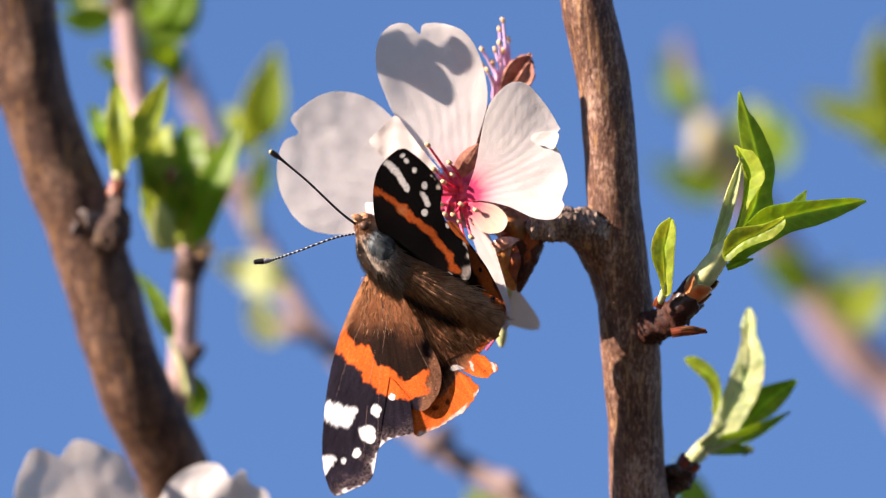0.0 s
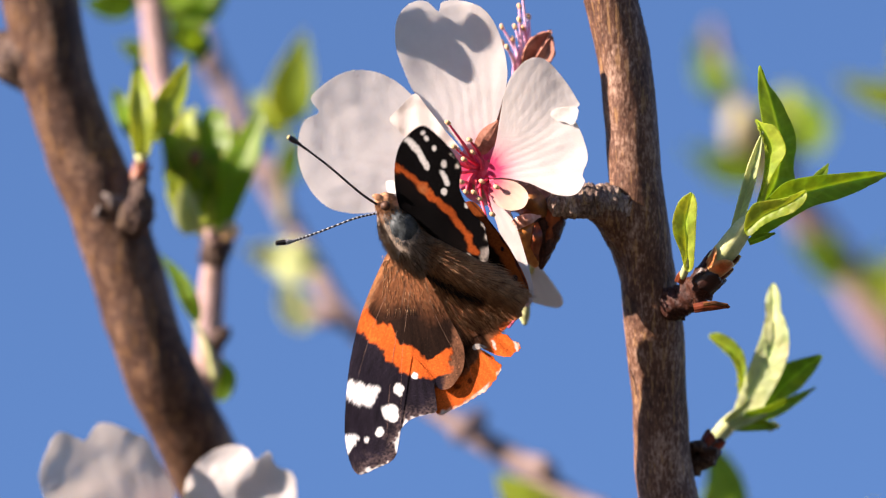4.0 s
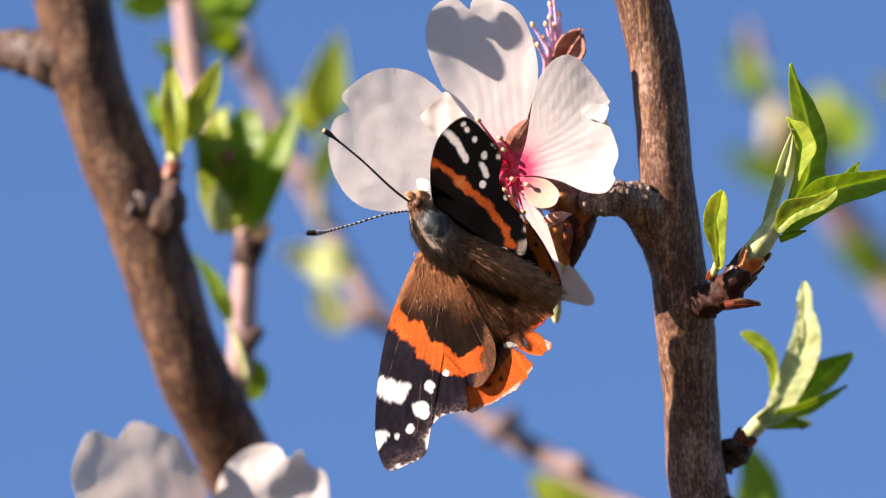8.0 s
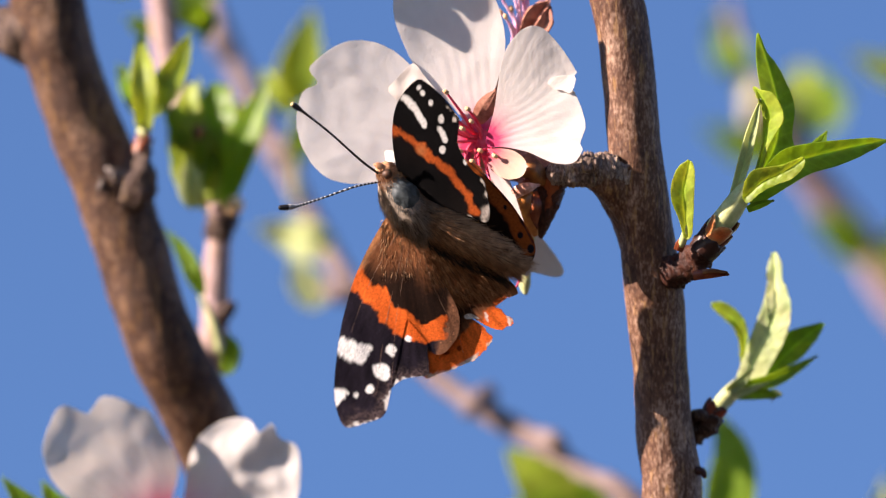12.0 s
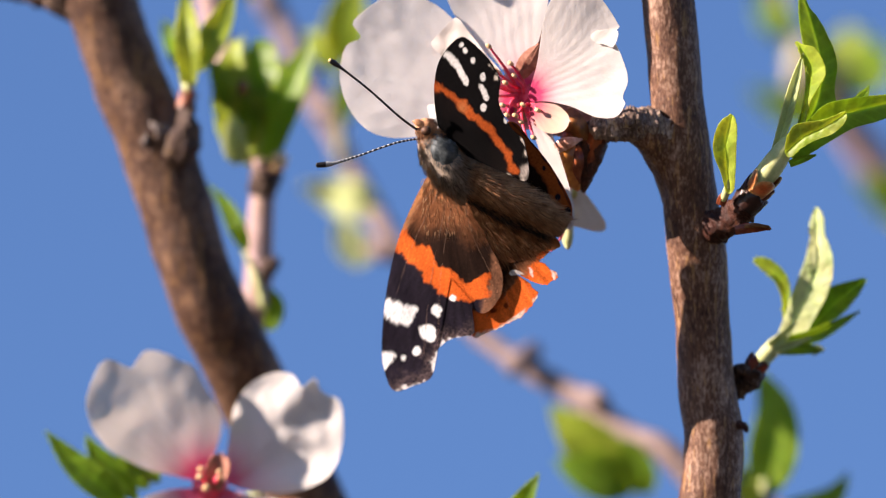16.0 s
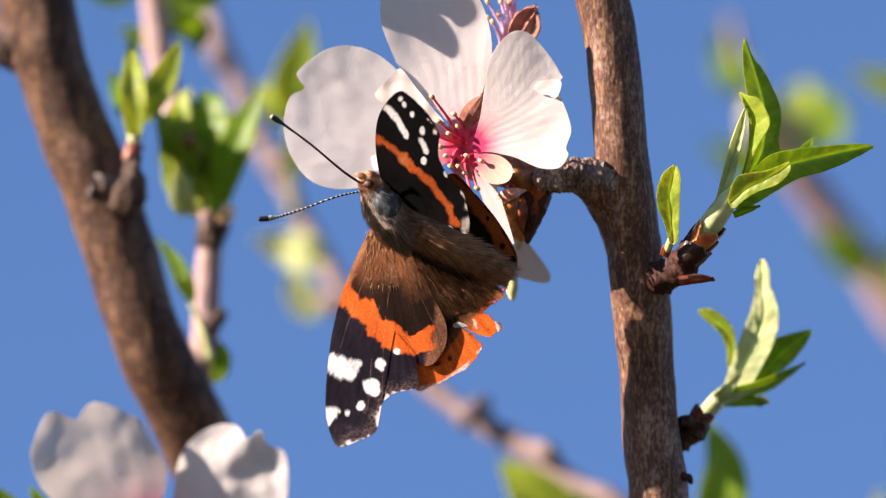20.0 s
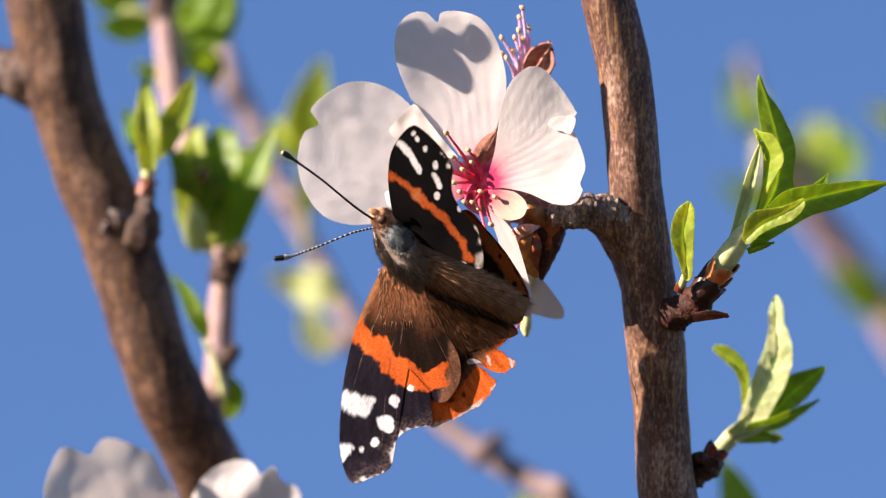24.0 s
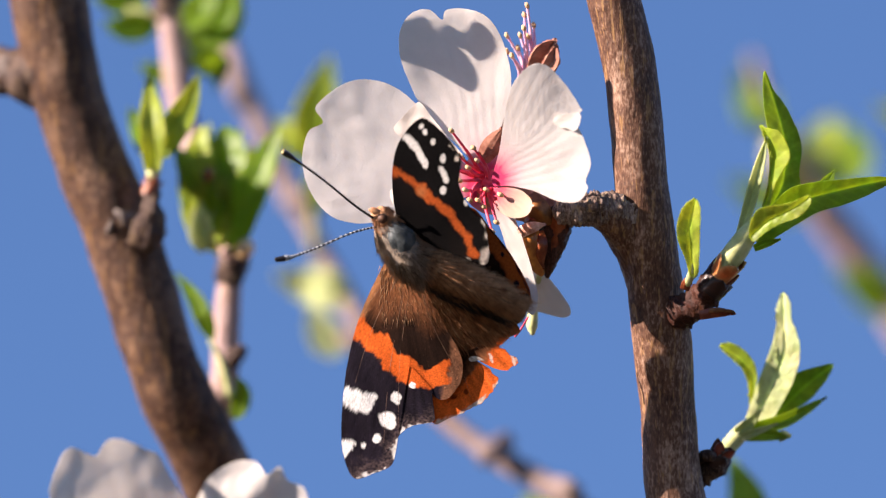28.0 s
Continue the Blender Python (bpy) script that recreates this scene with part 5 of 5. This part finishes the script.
veins(fore_l, deep_fore_l, [((668, 500), (604, 596)), ((672, 505), (590, 720)), ((686, 505), (640, 850)), ((695, 510), (668, 790)), ((710, 515), (762, 660))], -8)
veins(hind_l, deep_hind_l, [((740, 540), (760, 735)), ((760, 545), (800, 720)), ((775, 550), (835, 690)), ((800, 555), (852, 626))], -6)

part("thorax", tube([(648, 404, -3.0, 20), (660, 426, -3.0, 32), (678, 454, -3.0, 38), (700, 482, -3.0, 36), (724, 504, -3.0, 26)], 28, 40, 0.03, 1500, 0.05), FUR_TAUPE, fly, "taupe furry thorax")
part("thorax_shield", tube([(655, 410, -4.0, 12), (663, 422, -4.2, 20), (674, 440, -4.3, 25), (684, 456, -4.1, 22), (694, 470, -3.8, 13)], 26, 30, 0.12, 1500, 0.16), FUR_GREY, fly, "blue-grey shield of the thorax")
part("abdomen", tube([(727, 488, -3.6, 26), (768, 510, -4.4, 27), (812, 532, -5.0, 25), (852, 556, -5.4, 20), (880, 575, -5.6, 10)], 26, 50, 0.08, 2200, 0.06), FUR, fly, "brown furry abdomen")
part("head", tube([(632, 388, -3.3, 12), (642, 394, -3.3, 19), (654, 404, -3.3, 22)], 20, 16, 0.1, 2200), FUR, fly)
part("eye", tube([(640, 398, -4.5, 6), (645, 400, -4.9, 9), (650, 402, -4.7, 6)], 12, 8), VEIN, fly)
part("palp", tube([(642, 390, -3.9, 7), (630, 384, -4.1, 6), (622, 382, -4.1, 2)], 10, 10, 0.15, 2500), FUR, fly)


def ringed(tip_dark, count):
    def paint(v):
        if v > tip_dark:
            return (0.015, 0.012, 0.012, 1)
        s = math.sin(v * count * 2 * math.pi)
        return (0.62, 0.62, 0.60, 1) if s > 0.25 else (0.03, 0.025, 0.025, 1)
    return paint


neck = at(634, 402, -3.7)
ant_a = part("antenna", tube([(636, 402, -3.7, 2.2), (600, 374, -4.9, 2.2), (545, 322, -6.5, 2.0), (502, 286, -7.7, 2.4), (488, 275, -8.1, 5.0), (478, 268, -8.3, 4.4)], 8, 160,
                             paint=lambda v: (0.03, 0.026, 0.024, 1) if v < 0.97 else (0.6, 0.45, 0.2, 1)), CHITIN, fly, "dark antenna with a pale-tipped club", neck)
ant_b = part("antenna", tube([(636, 412, -3.7, 1.7), (590, 422, -4.9, 1.9), (530, 444, -6.1, 1.9), (485, 459, -6.9, 2.6), (470, 462, -7.1, 5.2), (450, 464, -7.3, 4.4)], 8, 260,
                             paint=ringed(0.84, 34)), CHITIN, fly, "black and white ringed antenna with a dark club", neck)


def fur(line, count, length, lean, seed, inner=0.0, outer=1.35, thick=0.032):
    """Many short hairs standing on a body line of (x, y, d, radius)."""
    r = random.Random(seed)
    path = spline(line, 60)
    verts, faces = [], []
    for _ in range(count):
        i = r.randrange(1, 58)
        x, y, d, rad = path[i]
        t = path[i + 1] - path[i - 1]
        n = math.hypot(t[0], t[1])
        px, py = -t[1] / n, t[0] / n
        a = r.choice((-1, 1)) * r.uniform(inner, outer)
        ox, oy, od = px * math.sin(a) * rad, py * math.sin(a) * rad, -math.cos(a) * rad / 14
        root = at(x + ox * 0.92, y + oy * 0.92, d + od * 0.92)
        ln = length * r.uniform(0.5, 1.2)
        end = at(x + ox * 0.92 + t[0] / n * ln * lean + px * math.sin(a) * ln * 0.5 + r.uniform(-3, 3), y + oy * 0.92 + t[1] / n * ln * lean + py * math.sin(a) * ln * 0.5 + r.uniform(-3, 3),
                 d + od * 0.92 - math.cos(a) * ln * 0.5 / 14)
        w = Vector((r.uniform(-1, 1), r.uniform(-0.5, 0.5), r.uniform(-1, 1))).normalized() * thick * MM
        w2 = (end - root).cross(w).normalized() * thick * MM
        o = len(verts)
        verts += [root + w, root - w + w2, root - w - w2, end]
        faces += [(o, o + 1, o + 3), (o + 1, o + 2, o + 3), (o + 2, o, o + 3)]
    return verts, faces


def lying(count, spread, length, deep, inside, seed, lift=0.10):
    """Hairs lying on a wing, combed away from its root."""
    r = random.Random(seed)
    verts, faces = [], []
    while len(verts) < 4 * count:
        x, y = r.uniform(*spread[0]), r.uniform(*spread[1])
        if r.random() > inside(x, y):
            continue
        a = math.atan2(y - 430, x - 660) + r.gauss(0, 0.16)
        ln = length * r.uniform(0.5, 1.3)
        ex, ey = x + math.cos(a) * ln, y + math.sin(a) * ln
        if not inside(ex, ey):
            continue
        root, end = at(x, y, deep(x, y) - 0.01), at(ex, ey, deep(ex, ey) - lift * r.uniform(0.3, 1.6))
        side = Vector((-math.sin(a), 0, -math.cos(a))) * 0.035 * MM
        up = Vector((0, -0.05 * MM, 0))
        o = len(verts)
        verts += [root + side, root - side, root + up, end]
        faces += [(o, o + 2, o + 3), (o + 2, o + 1, o + 3), (o + 1, o, o + 3)]
    return verts, faces


def near_body(x, y):
    """Most hairs lie close to the abdomen, fewer outwards."""
    q = ((y - 500) - 0.53 * (x - 725))
    if x > 872 or (x > 800 and y > 636) or x - 870 > 0.9 * (612 - y):
        return 0.0
    return clamp(1.1 - abs(q - 25) / 85)


def near_root(x, y):
    return clamp(1.1 - math.hypot(x - 690, y - 500) / 120)


for mat, count, seed, words in [(FUR, 1700, 21, "brown hair"), (FUR_DARK, 450, 22, "dark brown hair"), (FUR_GOLD, 520, 23, "golden hair")]:
    tagged(part("hair", lying(count, ((715, 890), (490, 680)), 24, deep_hind_l, near_body, seed, 0.22), mat, hind_l, words), kind="stuff")
for mat, count, seed, words in [(FUR, 110, 31, "brown hair"), (FUR_GOLD, 200, 33, "golden hair")]:
    tagged(part("hair", lying(count, ((640, 760), (490, 590)), 15, deep_fore_l, near_root, seed, 0.06), mat, fore_l, words), kind="stuff")
THORAX = [(648, 404, -3.0, 20), (660, 426, -3.0, 32), (678, 454, -3.0, 38), (700, 482, -3.0, 36), (724, 504, -3.0, 26)]
ABDOMEN = [(708, 476, -3.2, 27), (727, 488, -3.6, 28), (768, 510, -4.4, 29), (812, 532, -5.0, 27), (852, 556, -5.4, 22), (880, 575, -5.6, 13)]
tagged(part("fur", fur([(655, 412, -4.2, 20), (674, 440, -4.6, 28), (692, 466, -4.4, 22)], 420, 11, 0.9, 3, 0.0, 1.3, 0.025), FUR_GREY, fly, "blue-grey fur"), kind="stuff")
tagged(part("fur", fur(THORAX, 2300, 26, 0.8, 7, 0.7, 1.55, 0.03), FUR_TAUPE, fly, "taupe fur"), kind="stuff")
tagged(part("fur", fur(THORAX, 700, 26, 1.0, 8, 0.9, 1.5, 0.03), FUR, fly, "brown fur"), kind="stuff")
LOWER_THORAX = [(682, 460, -3.1, 36), (700, 482, -3.1, 35), (722, 503, -3.2, 27)]
tagged(part("fur", fur(LOWER_THORAX, 900, 24, 0.8, 15), FUR_TAUPE, fly, "taupe fur"), kind="stuff")
tagged(part("fur", fur(LOWER_THORAX, 500, 22, 0.9, 16), FUR_DARK, fly, "dark brown fur"), kind="stuff")
tagged(part("fur", fur(ABDOMEN, 2400, 26, 1.0, 4), FUR, fly, "brown fur"), kind="stuff")
tagged(part("fur", fur(ABDOMEN, 600, 26, 1.0, 5), FUR_DARK, fly, "dark brown fur"), kind="stuff")
tagged(part("fur", fur(ABDOMEN, 1500, 24, 1.0, 9), FUR_GOLD, fly, "golden fur"), kind="stuff")
# black hairs whose colour also stands for the crevice's shade under the abdomen
CREVICE = [(712, 512, -3.0, 10), (745, 534, -3.2, 13), (785, 556, -3.4, 12), (825, 574, -3.6, 9), (855, 590, -3.8, 6)]
tagged(part("fur", fur(CREVICE, 1100, 20, 1.0, 12), FUR_SHADE, fly, "black fur that deepens the shade under the abdomen"), kind="stuff")
tagged(part("fur", fur([(742, 508, -4.6, 10), (765, 524, -4.9, 12), (790, 538, -5.2, 9)], 320, 14, 0.6, 13), FUR_GREY, fly, "blue-grey fur"), kind="stuff")
tagged(part("fur", fur([(636, 386, -3.3, 14), (648, 400, -3.3, 24), (660, 420, -3.3, 30)], 900, 14, 0.4, 6), FUR, fly, "brown fur"), kind="stuff")


# ---- what moves ----
# seconds; millimetres right and up; degrees of pitch, turn and yaw
FLIGHT = [
    (0.0, -0.00, 0.00, 0.00, -0.00, -0.00),
    (0.5, 0.04, -0.08, 0.75, -0.37, 0.06),
    (1.0, 0.28, -0.08, -0.18, -0.17, -0.48),
    (1.5, 0.18, -0.11, -0.52, -0.35, 1.44),
    (2.0, 0.26, -0.17, -1.08, -0.40, 1.74),
    (2.5, 0.20, -0.21, -0.37, -0.43, 2.88),
    (3.0, 0.20, -0.21, -0.06, -0.24, 1.99),
    (3.5, 0.16, -0.12, 1.00, -0.33, 1.63),
    (5.5, -0.25, -0.18, 5.36, -1.93, 5.66),
    (6.0, -0.24, -0.22, 5.96, -1.95, 4.00),
    (6.5, 0.12, 0.06, 1.98, -0.75, 3.40),
    (7.0, 0.22, -0.03, 1.84, -0.64, 3.16),
    (7.5, 0.21, -0.07, 1.74, -0.82, 3.93),
    (8.0, 0.27, -0.08, 1.71, -0.74, 2.94),
    (8.5, -0.09, 0.03, 4.35, -1.88, 4.03),
    (9.0, 0.44, 0.04, 1.35, -0.70, 2.44),
    (9.5, -0.03, -0.17, 5.49, -1.77, 4.78),
    (10.0, -0.07, 0.02, 4.58, -0.59, 4.31),
    (10.5, 0.02, 0.14, -0.02, 0.13, 5.92),
    (11.0, 0.18, -0.01, 0.13, -0.38, 5.97),
    (11.5, 0.21, -0.17, -0.89, -0.58, 6.84),
    (12.0, 0.27, -0.13, -1.02, -0.36, 7.47),
    (12.5, 0.24, -0.45, -0.21, -0.56, 7.24),
    (13.0, 0.36, -0.36, 0.26, -0.47, 6.30),
    (13.5, 0.09, -0.49, 0.72, -0.72, 5.67),
    (15.5, 0.04, -0.51, -1.24, -0.99, 5.05),
    (16.0, -0.07, -0.41, -0.45, -0.95, 4.09),
    (16.5, -0.02, -0.40, -1.71, -1.23, 5.26),
    (17.0, -0.23, -0.47, 0.82, -1.82, 5.06),
    (17.5, -0.78, -0.63, 4.29, -2.46, 2.61),
    (18.0, 0.34, -0.37, 0.31, -2.16, 6.60),
    (18.5, 0.14, -0.35, 0.86, -2.31, 6.35),
    (19.0, 0.11, -0.32, 2.84, -2.42, 6.30),
    (19.5, 0.20, -0.36, 1.85, -2.15, 6.20),
    (20.0, -0.06, -0.47, 3.31, -2.50, 4.67),
    (20.5, -0.17, -0.41, 2.88, -2.87, 4.63),
    (22.5, -0.16, -0.59, -0.76, -2.53, 4.87),
    (23.0, -0.50, -0.67, -2.62, -2.33, 5.36),
    (23.5, -0.23, -0.67, -2.83, -2.18, 5.70),
    (24.0, -0.21, -0.68, -2.63, -2.09, 5.63),
    (24.5, -0.19, -0.70, -1.33, -2.28, 5.92),
    (25.0, -0.20, -0.70, -1.44, -1.57, 4.77),
    (25.5, -0.41, -0.67, -1.43, -1.93, 5.35),
    (26.0, 0.05, -0.60, -3.91, -1.48, 6.64),
    (26.5, 0.13, -0.63, -5.19, -2.04, 9.61),
    (27.0, -0.09, -0.71, -3.44, -1.98, 7.59),
    (27.5, -0.35, -0.56, -3.15, -2.26, 8.39),
    (28.0, -0.74, -0.72, -1.46, -2.46, 5.91),
]
# seconds; lift and sweep of the spread forewing, sweep of the hindwing under it; lift and sweep of the raised forewing; the two antennae; twist of the raised forewing; lift and sweep of the raised hindwing
POISE = [
    (0.0, 0.0, -0.00, -0.00, 0.0, -0.00, -0.00, -0.00, -0.0, 0.0, -0.00),
    (0.5, 1.9, 0.43, 0.13, -7.1, -1.49, -0.18, 0.28, 2.5, -5.1, -0.41),
    (1.0, 3.2, 1.07, 1.19, 2.3, 0.08, -0.75, 0.40, -3.6, -0.3, -1.11),
    (1.5, 1.9, 0.70, 1.38, 8.7, 1.68, -1.47, 0.42, -7.3, 3.5, -0.70),
    (2.0, 4.1, 0.68, 1.39, 12.3, 2.34, -1.79, 0.29, -10.1, 5.1, -0.77),
    (2.5, 4.1, 0.68, 1.21, 13.0, 2.32, -1.78, 0.71, -11.5, 4.8, -1.21),
    (3.0, 3.6, 0.52, 1.27, 17.0, 3.33, -1.92, 0.09, -13.9, 7.0, -0.80),
    (3.5, 1.5, 0.47, 0.94, 14.7, 3.82, -1.92, 0.01, -13.2, 5.3, -0.10),
    (5.5, -1.9, 0.24, 0.76, -0.4, 3.16, -0.66, 6.79, -7.8, -5.9, 0.48),
    (6.0, -2.1, 1.09, 1.68, -0.1, 3.29, 1.22, 6.51, -8.6, -6.3, 0.25),
    (6.5, -1.0, 1.45, 1.91, 5.2, 3.36, 0.47, 6.88, -8.8, -1.2, 0.36),
    (7.0, 2.4, 2.01, 2.35, 4.4, 2.64, 0.56, 5.07, -9.5, -2.4, -0.53),
    (7.5, 2.2, 1.50, 2.25, 3.4, 2.70, 0.22, 4.81, -8.7, -2.8, -0.25),
    (8.0, 1.4, 1.13, 1.59, -1.9, 2.33, 0.65, 5.23, -4.6, -5.0, 0.73),
    (8.5, 0.4, 0.90, 0.95, -16.1, 0.52, 2.41, 6.42, 2.4, -14.0, 1.39),
    (9.0, 0.9, 2.02, 2.38, -0.0, 1.84, 1.32, 5.86, -4.8, -3.7, -0.12),
    (9.5, -0.9, 1.92, 2.17, -1.8, 2.47, 0.55, 6.97, -7.1, -7.0, -0.27),
    (10.0, 0.9, 2.25, 2.63, -3.1, 1.36, 1.70, 6.24, -6.1, -7.4, -0.95),
    (10.5, 10.2, 2.09, 3.66, 7.7, 0.46, 0.99, 3.80, -12.1, -1.4, -3.72),
    (11.0, 15.2, 2.25, 3.89, 4.0, -0.18, -0.25, 2.16, -14.1, -6.0, -4.63),
    (11.5, 13.8, 1.60, 3.93, 21.6, 0.96, -2.10, 2.79, -23.8, 3.6, -5.96),
    (12.0, 16.0, 1.62, 3.67, 17.2, 1.09, -2.21, 2.38, -23.0, 0.7, -5.34),
    (12.5, 12.9, 1.18, 3.53, 29.5, 1.33, -2.93, 2.01, -28.8, 7.8, -6.46),
    (13.0, 11.8, 0.99, 3.06, 26.0, 1.76, -2.93, 1.65, -27.9, 5.6, -5.57),
    (13.5, 10.2, 1.34, 3.36, 26.5, 1.66, -2.24, 1.61, -29.2, 5.1, -5.90),
    (15.5, 11.2, 1.28, 3.12, 23.5, 3.34, -2.73, 1.61, -26.4, 4.5, -3.45),
    (16.0, 10.7, 1.58, 2.74, 13.3, 3.63, -1.04, 2.54, -19.9, -0.6, -1.73),
    (16.5, 13.3, 1.77, 3.02, 10.8, 3.54, -1.72, 2.18, -17.8, -1.5, -1.23),
    (17.0, 9.5, 1.85, 3.11, 14.8, 4.47, -0.70, 3.27, -21.3, -0.2, -1.02),
    (17.5, 4.0, 1.92, 2.77, 9.7, 5.55, -0.07, 4.40, -19.4, -3.6, 0.65),
    (18.0, 7.5, 3.71, 5.50, 27.2, 2.79, -2.64, 3.40, -30.6, 4.9, -4.64),
    (18.5, 5.9, 3.13, 4.98, 27.2, 3.81, -2.88, 3.71, -30.5, 5.4, -3.40),
    (19.0, 5.0, 3.37, 4.95, 23.1, 3.30, -1.16, 4.62, -29.3, 2.2, -3.81),
    (19.5, 5.1, 3.50, 5.05, 24.8, 3.23, -2.04, 3.99, -29.7, 3.6, -3.95),
    (20.0, 3.9, 3.01, 4.25, 19.7, 4.21, -0.45, 4.40, -26.9, 0.9, -2.22),
    (20.5, 2.4, 3.41, 4.90, 23.7, 4.23, -2.04, 3.33, -29.2, 3.0, -2.64),
    (22.5, 7.4, 2.55, 4.11, 27.3, 5.09, -2.70, 1.25, -28.7, 7.4, -1.30),
    (23.0, 11.9, 1.41, 2.47, 16.4, 5.61, -2.62, 0.95, -20.5, 3.1, 0.99),
    (23.5, 13.4, 1.89, 3.18, 14.5, 3.92, -2.82, 0.13, -20.5, 0.9, -0.99),
    (24.0, 11.7, 1.77, 3.06, 18.8, 4.02, -2.90, 0.46, -22.2, 3.5, -1.38),
    (24.5, 9.6, 1.20, 3.03, 23.0, 4.23, -3.06, 0.22, -25.0, 5.7, -1.63),
    (25.0, 11.5, 1.56, 3.10, 20.4, 3.69, -3.18, -0.39, -24.3, 4.1, -1.79),
    (25.5, 10.6, 1.21, 2.97, 19.8, 3.83, -2.79, -0.03, -23.9, 3.6, -1.71),
    (26.0, 11.8, 1.77, 3.91, 29.7, 3.01, -4.17, -1.45, -29.1, 9.0, -3.80),
    (26.5, 17.5, 1.79, 3.99, 38.2, 1.55, -4.67, 0.17, -37.6, 11.3, -6.45),
    (27.0, 15.8, 1.83, 3.61, 26.9, 3.03, -3.39, -0.06, -33.1, 4.5, -3.96),
    (27.5, 18.0, 1.85, 3.36, 17.3, 3.72, -3.11, 0.35, -26.4, -0.1, -2.19),
    (28.0, 13.9, 1.76, 2.90, 9.6, 4.36, -2.36, 0.35, -20.0, -3.3, -0.36),
]


def motions():
    still = Matrix.Translation(at(*ROOT, HINGE_D))
    walk(fly, [(t, BASE @ Matrix.Translation((x * MM, 0, z * MM)) @ still @ pose(0, 0, 0, a, b, c)) for t, x, z, a, b, c in FLIGHT])
    spin = (at(880, 575, -4.5) - at(648, 400, -3.3)).normalized()
    joint = Matrix.Translation(neck - hinge)
    walk(fore_l, [(r[0], pose(0, 0, 0, r[1]) @ pose(0, 0, 0, 0, r[2])) for r in POISE])
    walk(hind_l, [(r[0], pose(0, 0, 0, r[1]) @ pose(0, 0, 0, 0, r[3])) for r in POISE])
    walk(fore_r, [(r[0], Matrix.Rotation(radians(r[4]), 4, spin) @ pose(0, 0, 0, r[8], r[5])) for r in POISE])
    walk(hind_r, [(r[0], Matrix.Rotation(radians(r[9]), 4, spin) @ pose(0, 0, 0, 0, r[10])) for r in POISE])
    walk(ant_a, [(r[0], joint @ pose(0, 0, 0, 0, r[6])) for r in POISE])
    walk(ant_b, [(r[0], joint @ pose(0, 0, 0, 0, r[7])) for r in POISE])


motions()
